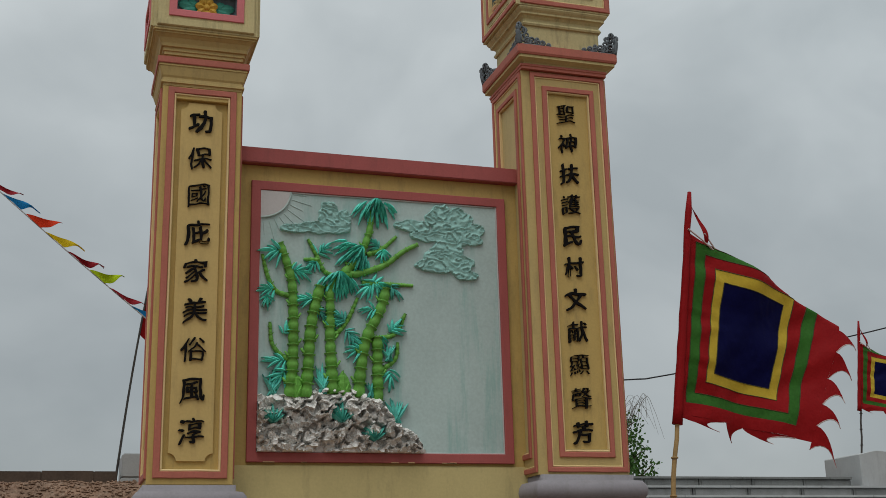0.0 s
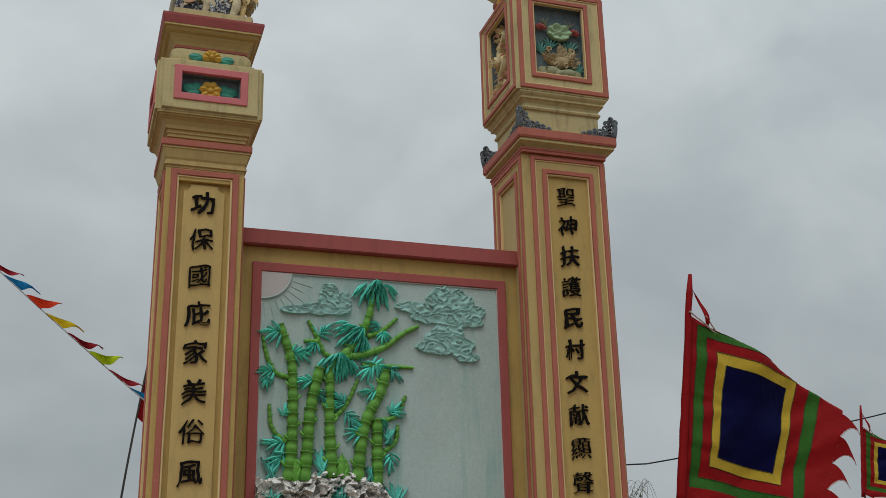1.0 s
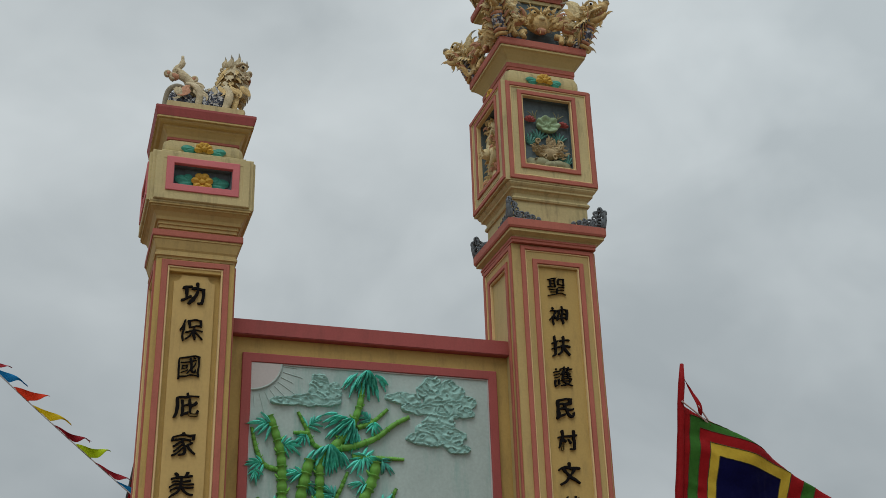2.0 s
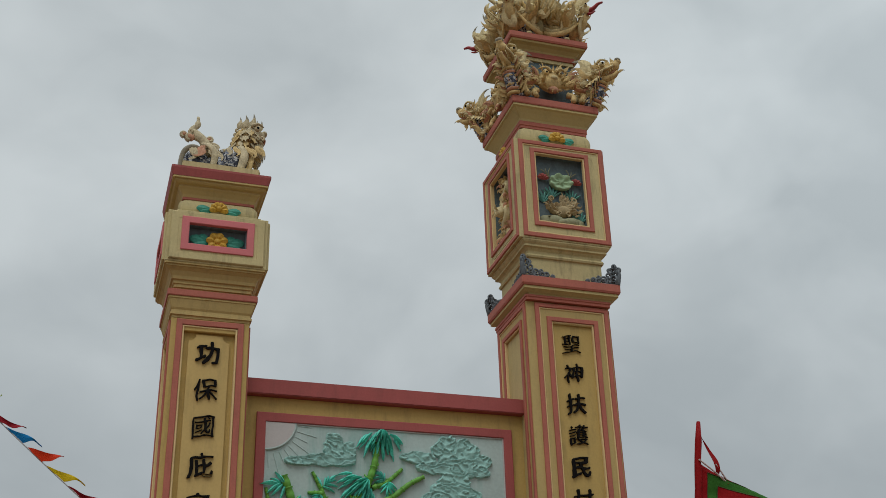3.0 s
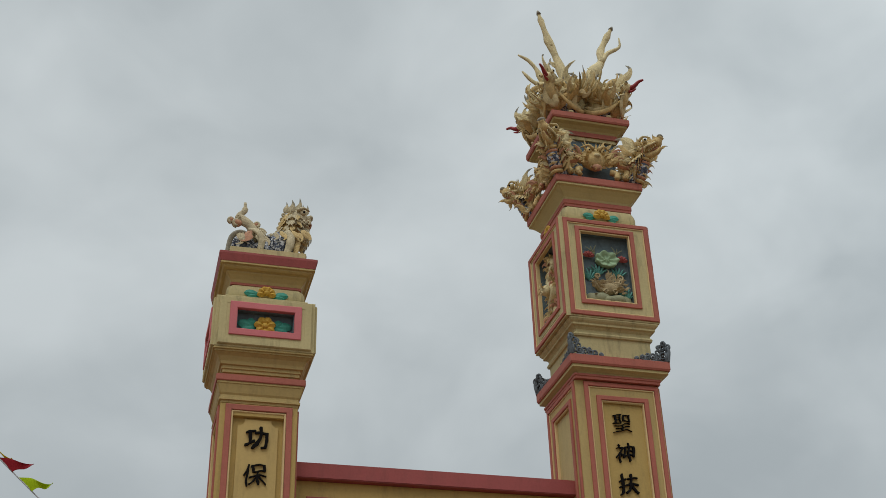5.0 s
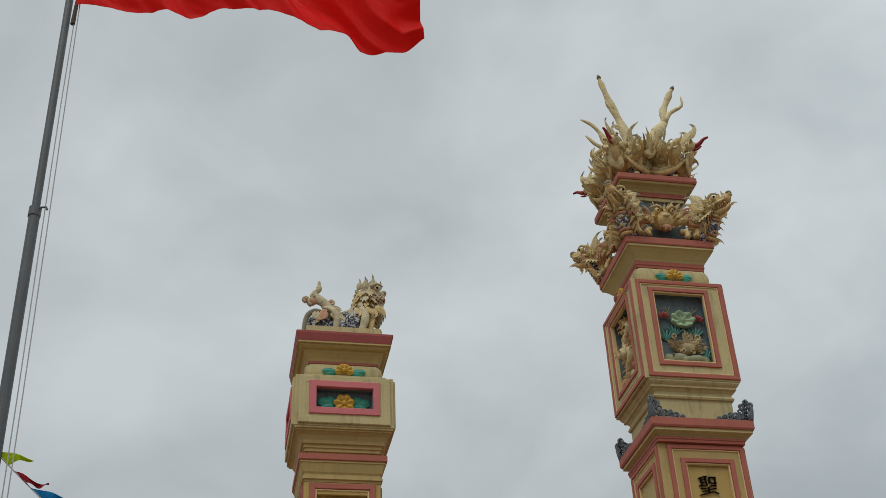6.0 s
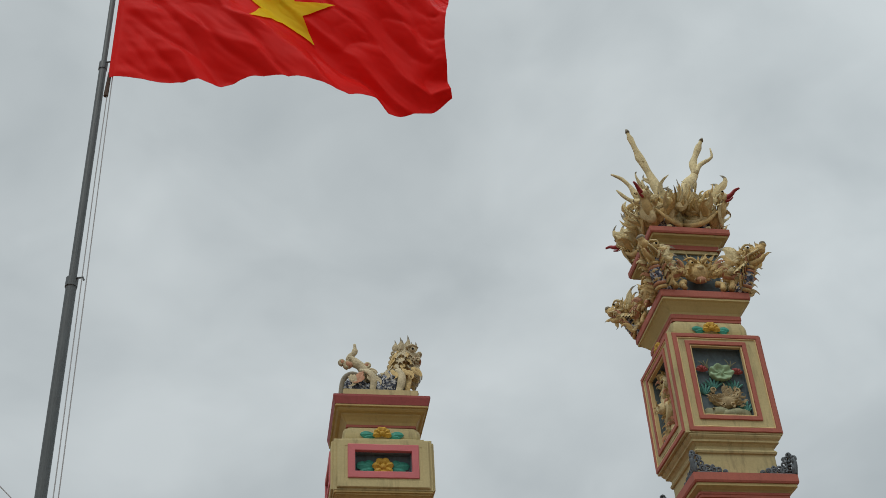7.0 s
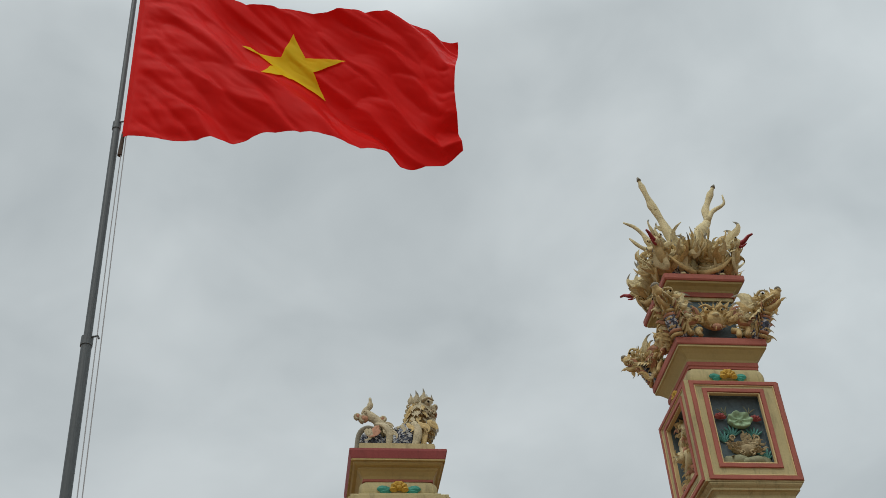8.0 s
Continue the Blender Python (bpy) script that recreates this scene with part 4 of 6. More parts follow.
for side in FACES:
    fb = side in ("front", "back")
    e, d = (0.345, 0.318) if fb else (0.2995, 0.345)
    o = 0.030 if side == "front" else 0.0
    core = -0.2995
    part("shaft_rail", on_face(frame_ring(-e, e, 2.146, 5.184, 0.13, core, -d, 0.0006, wobble=0.0), side, SX, TY), M_OCHRE_DULL, tall)
    part("shaft_field", on_face(frame_ring(-0.250 + o, 0.250 + o, 2.25, 5.09, 0.075, core, -d + 0.0008, 0.0006, wobble=0.0), side, SX, TY), M_OCHRE_DULL, tall)
    part("red_border", on_face(frame_ring(-0.306 + o, 0.306 + o, 2.164, 5.176, 0.034, core, -d - 0.014), side, SX, TY), M_RED, tall, "faded red outer border")
    part("cream_bead", on_face(frame_ring(-0.271 + o, 0.271 + o, 2.199, 5.141, 0.011, core, -d - 0.007), side, SX, TY), M_TRIM, tall)
    part("red_frame", on_face(frame_ring(-0.213 + o, 0.213 + o, 2.266, 5.07, 0.037, core, -d - 0.014), side, SX, TY), M_RED, tall, "faded red inner frame")
    part("cream_bead", on_face(frame_ring(-0.175 + o, 0.175 + o, 2.304, 5.032, 0.012, core, -d - 0.005), side, SX, TY), M_TRIM, tall)
for k, ch in enumerate("聖神扶護民村文献顯聲芳"):
    letter(ch, 0.165, (TX - 0.004, TY - 0.308, 4.866 - 0.2420 * k), tall_shaft)
part("red_necking", turned([(0.352, 5.186), (0.352, 5.205), (0.358, 5.21), (0.358, 5.226)], SX, TY), M_RED, tall)
part("cornice_cove", turned([(0.345, 5.227), (0.352, 5.24), (0.372, 5.252), (0.396, 5.262), (0.396, 5.284)], TX, TY), M_OCHRE_PALE, tall)
part("red_cornice", turned([(0.405, 5.285), (0.412, 5.30), (0.412, 5.360)], TX, TY), M_RED, tall, "faded red cornice slab")
part("neck", turned([(0.312, 5.361), (0.312, 5.565), (0.326, 5.568), (0.332, 5.582), (0.326, 5.596), (0.318, 5.60), (0.318, 5.625), (0.334, 5.645), (0.352, 5.652),
                     (0.352, 5.668), (0.366, 5.682), (0.374, 5.695), (0.374, 5.706)], TX, TY), M_CREAM, tall)
BX = TX - 0.008
part("lantern_core", turned([(0.30, 5.707), (0.30, 6.622)], BX, TY), M_CREAM, tall)
for side in FACES:
    fb = side in ("front", "back")
    e = 0.392 if fb else 0.2995
    d = 0.378 if fb else 0.392
    o = 0.016 if side == "front" else 0.0
    part("lantern_wall", on_face(frame_ring(-e, e, 5.708, 6.621, 0.10 if fb else 0.075, -0.2995, -d, 0.0006, wobble=0.0), side, BX, TY), M_CREAM, tall)
    part("red_border", on_face(frame_ring(-0.372 + o, 0.372 + o, 5.722, 6.614, 0.036, -d + 0.03, -d - 0.012), side, BX, TY), M_RED, tall, "faded red lantern border")
    part("cream_bead", on_face(frame_ring(-0.335 + o, 0.335 + o, 5.759, 6.577, 0.010, -d + 0.03, -d - 0.007), side, BX, TY), M_TRIM, tall)
    part("niche_surround", on_face(frame_ring(-0.298, 0.298, 5.79, 6.575, 0.060, -0.2995, -d + 0.0008, 0.0006, wobble=0.0), side, BX, TY), M_CREAM, tall)
    part("red_frame", on_face(frame_ring(-0.258, 0.258, 5.826, 6.545, 0.036, -d + 0.03, -d - 0.012), side, BX, TY), M_RED, tall, "faded red niche frame")
    part("cream_bead", on_face(frame_ring(-0.221, 0.221, 5.863, 6.508, 0.012, -d + 0.03, -d - 0.004), side, BX, TY), M_TRIM, tall)
    part("niche_lining", on_face(frame_ring(-0.222, 0.222, 5.862, 6.509, 0.010, -0.3005, -d + 0.012), side, BX, TY), M_TEAL_BACK, tall, "grey-blue niche lining")
    part("niche_back", on_face(box(-0.23, 0.23, -0.306, -0.300, 5.85, 6.52, 0.0), side, TX, TY), M_TEAL_BACK, tall, "dark grey-blue niche back")
    part("cushion_flower", on_face(flower(0.0, -0.327, 6.700, 0.075, 0.115, True), side, TX, TY), [M_YELLOW, M_LEAF_DARK], tall, "yellow half flower with teal leaves")
part("cushion", turned([(0.274 + 0.052 * math.sin(a) ** 0.6, 6.705 - 0.081 * math.cos(a)) for a in np.linspace(0.05, math.pi - 0.05, 13)], TX, TY, 0.03), M_CREAM, tall)
part("red_band", turned([(0.300, 6.788), (0.300, 6.81), (0.306, 6.815), (0.306, 6.852)], TX, TY), M_RED, tall)
part("cornice_cove", turned([(0.298, 6.853), (0.305, 6.875), (0.335, 6.915), (0.362, 6.945), (0.380, 6.955), (0.380, 6.974)], TX, TY), M_OCHRE_PALE, tall)
part("red_cornice", turned([(0.386, 6.975), (0.390, 6.985), (0.390, 7.040)], TX, TY), M_RED, tall, "faded red cornice slab")
part("drum", turned([(0.24, 7.041), (0.24, 7.525)], TX, TY), M_TEAL_BACK, tall, "dark grey-blue drum")
part("drum_top", turned([(0.258, 7.526), (0.258, 7.56)], TX, TY), M_CREAM, tall)
part("red_band", turned([(0.270, 7.561), (0.270, 7.607)], TX, TY), M_RED, tall)
part("cornice_cove", turned([(0.265, 7.608), (0.275, 7.625), (0.305, 7.648), (0.340, 7.658), (0.346, 7.674)], TX, TY), M_OCHRE_PALE, tall)
part("red_cornice", turned([(0.356, 7.675), (0.363, 7.69), (0.363, 7.735)], TX, TY), M_RED, tall, "faded red cornice slab")

# lotus pond relief in the lantern's front and back niches
for side in ("front", "back"):
    y = -0.308
    bm = bmesh.new()
    for cx, cz, w, h, d in ((-0.13, 5.905, 0.075, 0.065, 0.04), (0.13, 5.905, 0.075, 0.060, 0.04), (-0.065, 5.918, 0.085, 0.058, 0.06), (0.075, 5.912, 0.080, 0.054, 0.065), (0.0, 5.895, 0.075, 0.048, 0.08)):
        add_blob(bm, (cx, y, cz), (w, d, h), 0, 0.006)
    part("niche_rock", on_face(bm, side, TX, TY), M_OLIVE, tall, "olive moulded rocks", True)
    # leaf: a scalloped dish with a raised rim and a button
    bm = bmesh.new()
    rows = []
    for rr, hh in ((0.0, 0.040), (0.20, 0.044), (0.30, 0.030), (0.62, 0.036), (0.92, 0.056), (1.0, 0.050), (0.96, 0.010)):
        row = []
        for k in range(40):
            a = 2 * math.pi * k / 40
            q = rr * (1 + 0.14 * abs(math.cos(3.5 * a)) ** 0.7 * min(1, rr * 1.5))
            row.append(bm.verts.new((0.005 + 0.092 * q * math.cos(a), y - hh - 0.010 * math.cos(7 * a) * rr, 6.275 + 0.066 * q * math.sin(a))))
        rows.append(row)
    for p, q in zip(rows, rows[1:]):
        for k in range(40):
            bm.faces.new((p[k], p[(k + 1) % 40], q[(k + 1) % 40], q[k]))
    bmesh.ops.remove_doubles(bm, verts=bm.verts, dist=0.0002)
    part("lotus_leaf", on_face(bm, side, TX, TY), M_PETAL_GREEN, tall, "pale green scalloped lotus leaf", True)
    for s in (-1, 1):
        bm = bmesh.new()
        for k in range(5):
            add_petal(bm, (s * 0.145, y - 0.01, 6.285 - 0.008 * s), radians(90 + 34 * (k - 2)), 0.055, 0.018, 0.034, 0)
        part("lotus_bud", on_face(bm, side, TX, TY), M_RED_DEEP, tall, "red lotus bud")
        bm = bmesh.new()
        for k in range(3):
            add_tube(bm, [(s * 0.08, y, 6.33), (s * (0.09 + 0.02 * k), y - 0.015, 6.37), (s * (0.07 + 0.045 * k), y - 0.012, 6.415 - 0.012 * k)], 0.006, 0.003, 5)
        part("reed", on_face(bm, side, TX, TY), M_OLIVE, tall)
    # bloom: many small curled locks round a sunken heart
    bm = bmesh.new()
    lock = random.Random(77)
    add_blob(bm, (0.01, y - 0.005, 6.03), (0.12, 0.035, 0.07), 0, 0.02)
    for k in range(70):
        a = radians(lock.uniform(-25, 205))
        rr = lock.uniform(0.2, 1.0)
        p = (0.01 + 0.135 * rr * math.cos(a), y - 0.028, 6.005 + 0.125 * rr * math.sin(a))
        add_flame(bm, p, (math.cos(a) + lock.uniform(-0.5, 0.5), -0.25, math.sin(a) + lock.uniform(-0.3, 0.3)), (lock.choice((-1, 1)), -0.3, 0.4), lock.uniform(0.04, 0.07), lock.uniform(0.009, 0.014), lock.uniform(0.3, 0.7), 0)
    for s in (-1, 1):
        add_curl(bm, Vector((0.01 + s * 0.095, y - 0.035, 6.085)), Vector((s, 0, 0)), 0.028, 1.1, 0.010)
        add_curl(bm, Vector((0.01 + s * 0.035, y - 0.035, 5.96)), Vector((s, 0, 0)), 0.024, 1.1, 0.009)
    part("lotus_bloom", on_face(bm, side, TX, TY), M_OLIVE_TAN, tall, "weathered tan curled bloom", True)
    bm = bmesh.new()
    for bx, bz in ((-0.15, 6.08), (0.165, 5.93), (-0.07, 6.13), (0.10, 6.12)):
        for k in range(6):
            add_petal(bm, (bx, y, bz), radians(90 + 20 * (k - 2.5)), 0.11, 0.009, 0.025, 0)
    part("water_grass", on_face(bm, side, TX, TY), M_LEAF_MID, tall, "teal moulded grass")
# knotted scroll relief in the side niches
for side in ("left", "right"):
    rnd = random.Random(21)
    bm = bmesh.new()
    add_tube(bm, [(0.06, -0.31, 5.90), (-0.05, -0.34, 6.0), (0.07, -0.36, 6.10), (-0.04, -0.36, 6.22), (0.05, -0.35, 6.33), (0.0, -0.33, 6.44)], 0.045, 0.025, 8)
    for _ in range(60):
        z = rnd.uniform(5.92, 6.46)
        x = rnd.uniform(-0.11, 0.095)
        a = rnd.uniform(0, 2 * math.pi)
        add_flame(bm, (x, -0.33, z), (math.cos(a), -0.7, math.sin(a)), (0, -0.2, 1), rnd.uniform(0.07, 0.12), 0.014, rnd.uniform(0.3, 0.8), rnd.choice((0, 1, 1, 2)))
    add_blob(bm, (-0.02, -0.39, 6.13), (0.06, 0.06, 0.05), 0, 0.02)
    for k in range(7):
        a = 2 * math.pi * k / 7
        add_flame(bm, (-0.02, -0.40, 6.13), (math.cos(a), -0.5, math.sin(a)), (0, -1, 0.4), 0.09, 0.010, 0.5)
    part("niche_scrollwork", on_face(bm, side, TX, TY), [M_STATUE, M_STATUE_TAN, M_STATUE_ROSE], tall, "cream moulded scrollwork", True)

# dark openwork scrolls on the four cornice corners
for k in range(4):
    bm = bmesh.new()
    rnd = random.Random(60 + k)
    for s in (0, 1):
        d = Vector((-1, 0, 0)) if s == 0 else Vector((0, 1, 0))
        c = Vector((0.385, -0.385, 5.361))
        for i in range(6):
            p = c + d * (0.014 + 0.044 * i)
            h = 0.052 * (1 - i / 9.0) * (1.0 if i % 2 == 0 else 0.8)
            add_curl(bm, p, d * (1 if i % 2 else -1), h, 1.15, 0.012)
            if i in (0, 1, 3):
                add_curl(bm, p + Vector((0, 0, h * 1.5)), d * (-1 if i % 2 else 1), h * 0.85 * (1 - i / 9.0), 1.1, 0.011)
            if i < 2:
                add_curl(bm, p + Vector((0, 0, h * 2.7)) - d * 0.01, -d, 0.026, 1.1, 0.010)
            add_blob(bm, p + Vector((0, 0, h * 1.1)), (0.010, 0.010, 0.010), 0, 0.004, sub=1)
        add_tube(bm, [c + Vector((0, 0, 0.004)), c + d * 0.12 + Vector((0, 0, 0.006)), c + d * 0.26 + Vector((0, 0, 0.004))], 0.012, 0.008, 6)
    o = Vector((0.395, -0.395, 5.361))
    way = Vector((0.7, -0.7, 0))
    add_tube(bm, [o, o + Vector((0.010, -0.010, 0.05)), o + Vector((0.016, -0.016, 0.10)), o + Vector((0.004, -0.004, 0.135))], 0.021, 0.012, 6)
    for i in range(5):
        add_curl(bm, o + Vector((0.004, -0.004, 0.02 + 0.024 * i)), Vector((-0.7, -0.7, 0)) * (1 if i % 2 else -1), 0.020, 1.1, 0.009)
    add_curl(bm, o + Vector((0.008, -0.008, 0.105)), way, 0.026, 1.1, 0.012)
    bmesh.ops.transform(bm, matrix=Matrix.Translation((TX, TY, 0)) @ Matrix.Rotation(k * math.pi / 2, 4, "Z"), verts=bm.verts)
    part("corner_scroll", bm, M_SLATE, tall, "dark slate openwork corner scroll", True)

# ---- statues ----
# guardian figure lying on the short pillar: haunch, belly, chest, maned head turned along +x, flame tail
bm = bmesh.new()
rnd = random.Random(5)
S = Vector((LX, LY, 6.035))


def at(x, y, z):
    return S + Vector((x + 0.024, y, z * 0.945))


add_blob(bm, at(-0.20, 0, 0.14), (0.12, 0.13, 0.15), 2, 0.012)
add_blob(bm, at(-0.03, 0.01, 0.11), (0.20, 0.115, 0.13), 2, 0.012)
add_blob(bm, at(0.10, 0, 0.17), (0.13, 0.14, 0.17), 2, 0.012)


def band(pts, r0, r1, slot=0, flat=0.5, lobes=1.0):
    """A flat moulded limb lying along the body."""
    add_tube(bm, [at(*p) for p in pts], r0, r1, 8, slot, 4, lambda t: 0.85 + 0.35 * math.sin(math.pi * t * lobes), flat, Vector((1, 0, 0.2)))


# haunch rim, thigh and hind paw
band([(-0.17, -0.12, 0.235), (-0.24, -0.13, 0.235), (-0.30, -0.12, 0.175), (-0.325, -0.11, 0.0)], 0.016, 0.020, 5)
for p, d, ln, sl in (((-0.21, -0.125, 0.25), (-0.5, -0.2, -0.9), 0.17, 0), ((-0.14, -0.13, 0.25), (-0.9, -0.2, -0.75), 0.16, 3), ((-0.10, -0.14, 0.22), (0.5, -0.2, -0.8), 0.15, 0)):
    add_flame(bm, at(*p), d, (1, 0, 0.2), ln, 0.024, 0.5, sl)
band([(-0.16, -0.09, 0.30), (-0.10, -0.13, 0.26), (-0.065, -0.15, 0.18), (-0.08, -0.165, 0.03)], 0.026, 0.026)
for k in range(3):
    add_blob(bm, at(-0.10 + 0.035 * k, -0.18, 0.035), (0.022, 0.026, 0.022), 0, 0.004, sub=2)
# ridge of curls along the back, cream and dark by turns
for k in range(9):
    x = -0.075 + 0.023 * k
    add_curl(bm, at(x, -0.05, 0.215 + 0.012 * k), Vector((1, 0, 0)) * (1 if k % 2 else -1), 0.020, 1.1, 0.012)
    add_blob(bm, at(x, -0.05, 0.235 + 0.012 * k), (0.016, 0.026, 0.020), (2, 0, 5)[k % 3], 0.006, sub=1)
# shoulder, fore legs and paws
for p, d, ln, sl in (((0.05, -0.13, 0.27), (-0.4, -0.25, -0.8), 0.10, 0), ((0.09, -0.14, 0.28), (-0.1, -0.25, -0.9), 0.11, 1), ((0.18, -0.13, 0.30), (0.25, -0.25, -0.9), 0.14, 1)):
    add_flame(bm, at(*p), d, (1, 0, 0.2), ln, 0.024, 0.5, sl)
band([(0.13, -0.12, 0.30), (0.155, -0.15, 0.22), (0.145, -0.165, 0.12), (0.115, -0.17, 0.03)], 0.030, 0.026)
band([(0.20, -0.08, 0.30), (0.215, -0.11, 0.20), (0.20, -0.13, 0.10), (0.22, -0.13, 0.03)], 0.022, 0.018, 1)
for x0 in (0.08, 0.20):
    for k in range(3):
        add_blob(bm, at(x0 + 0.03 * k, -0.185, 0.03), (0.020, 0.026, 0.020), 0, 0.004, sub=2)
# neck, head, scalloped mane
add_tube(bm, [at(0.12, 0, 0.24), at(0.155, 0, 0.36), at(0.195, 0, 0.48)], 0.078, 0.078, 10, 1)
add_tube(bm, [at(0.075, -0.03, 0.29), at(0.085, -0.04, 0.38), at(0.11, -0.04, 0.46), at(0.15, -0.03, 0.53)], 0.024, 0.016, 8, 1, 4, None, 0.7)
for k in range(6):
    add_curl(bm, at(0.055 + 0.011 * k, -0.03, 0.27 + 0.045 * k), Vector((-1, 0, 0.2)), 0.018, 1.1, 0.010)
H = Vector((0.225, 0, 0.488))


def head(x, y, z):
    return at(H.x + x, H.y + y, H.z + z)


add_blob(bm, head(0, 0, 0), (0.085, 0.085, 0.085), 0, 0.015)
add_blob(bm, head(0.065, 0, 0.005), (0.046, 0.060, 0.046), 0, 0.010)
add_blob(bm, head(0.096, 0, 0.038), (0.026, 0.042, 0.026), 0, 0.006)
add_blob(bm, head(0.058, 0, -0.065), (0.044, 0.055, 0.028), 0, 0.010)
add_tube(bm, [head(0.045, -0.06, -0.032), head(0.095, -0.036, -0.035), head(0.10, 0.036, -0.035)], 0.011, 0.011, 5, 3)
for sgn in (-1, 1):
    add_blob(bm, head(0.028, sgn * 0.076, 0.035), (0.026, 0.020, 0.026), 0)
    add_blob(bm, head(0.034, sgn * 0.093, 0.037), (0.011, 0.007, 0.011), 4, sub=2)
    add_tube(bm, [head(-0.02, sgn * 0.08, 0.05), head(0.03, sgn * 0.092, 0.075), head(0.08, sgn * 0.066, 0.066)], 0.017, 0.007, 6, 0)
    for k in range(5):
        add_curl(bm, head(0.07 - 0.034 * k, sgn * 0.082, -0.075 - 0.004 * k), Vector((1, 0, 0)), 0.019, 1.1, 0.010)
for x, ln, y in ((-0.105, 0.10, -0.03), (-0.065, 0.14, -0.01), (-0.055, 0.09, -0.06), (-0.015, 0.155, -0.02), (0.015, 0.08, -0.055), (0.05, 0.10, -0.02)):
    a = head(x, y, 0.045)
    add_flame(bm, a, (0.10 + x, 0, 1), (1, 0, 0), ln * 1.02, 0.017, 0.16, 0, 5)
for tier in range(4):
    n = 8 - tier
    for k in range(n):
        a = radians(-205 + 150 * (k + 0.5 * (tier % 2)) / (n - 1))
        z = 0.50 - 0.062 * tier
        rr = 0.082 + 0.005 * tier
        cx = 0.195 - 0.014 * tier
        p = at(cx + math.cos(a) * rr, math.sin(a) * rr, z)
        d = Vector((math.cos(a) * 0.45, math.sin(a) * 0.45, -0.9))
        add_flame(bm, p, d, (-math.sin(a), math.cos(a), 0), 0.088, 0.024, 0.28 if k % 2 else -0.28, 0 if (k + tier) % 3 else 1)
# breast feathers and beard, pointed and dark at the ends
for k in range(5):
    add_flame(bm, at(0.255 - 0.006 * k, -0.10 + 0.035 * k, 0.34 - 0.01 * k), (0.36 - 0.05 * k, -0.15, -0.9), (1, 0, 0.2), 0.14, 0.018, 0.25, 0 if k % 2 else 1, 5)
for k in range(3):
    add_flame(bm, head(0.05 - 0.03 * k, -0.05, -0.085), (0.2, -0.3, -0.9), (1, 0, 0), 0.085, 0.016, 0.35, 0)
# tail: a flame over curled locks
add_tube(bm, [at(-0.13, 0, 0.20), at(-0.115, -0.03, 0.29), at(-0.15, -0.03, 0.37), at(-0.205, -0.02, 0.42), at(-0.235, -0.02, 0.47), at(-0.20, -0.02, 0.52), at(-0.20, -0.02, 0.60)], 0.064, 0.016, 8, 0, 4, lambda t: (1 + 0.16 * math.sin(t * 15)) * (1 if t < 0.9 else 0.6), 0.6, Vector((1, 0, 0)))
for x, z, r, w, sl in ((-0.255, 0.385, 0.040, -1, 3), (-0.300, 0.405, 0.032, -1, 3), (-0.245, 0.44, 0.026, -1, 0), (-0.105, 0.385, 0.030, 1, 3)):
    add_curl(bm, at(x, -0.04, z - r * 0.9), Vector((w, 0, 0)), r * 0.85, 1.0, r * 0.48)
    add_blob(bm, at(x, -0.03, z), (r, r * 0.7, r * 0.9), sl, 0.004)
for k in range(3):
    add_flame(bm, at(-0.13 + 0.02 * k, -0.07, 0.31 - 0.012 * k), (0.9 - 0.5 * k, -0.3, -0.45), (0, 0, 1), 0.12, 0.020, 0.35, 0)
tagged(part("guardian_statue", bm, [M_STATUE_GREY, M_STATUE_TAN, M_MOSAIC, M_STATUE_ROSE, M_INK, M_TIP], smooth=True),
       "cream plaster guardian statue with porcelain shards on the short pillar", "statue")


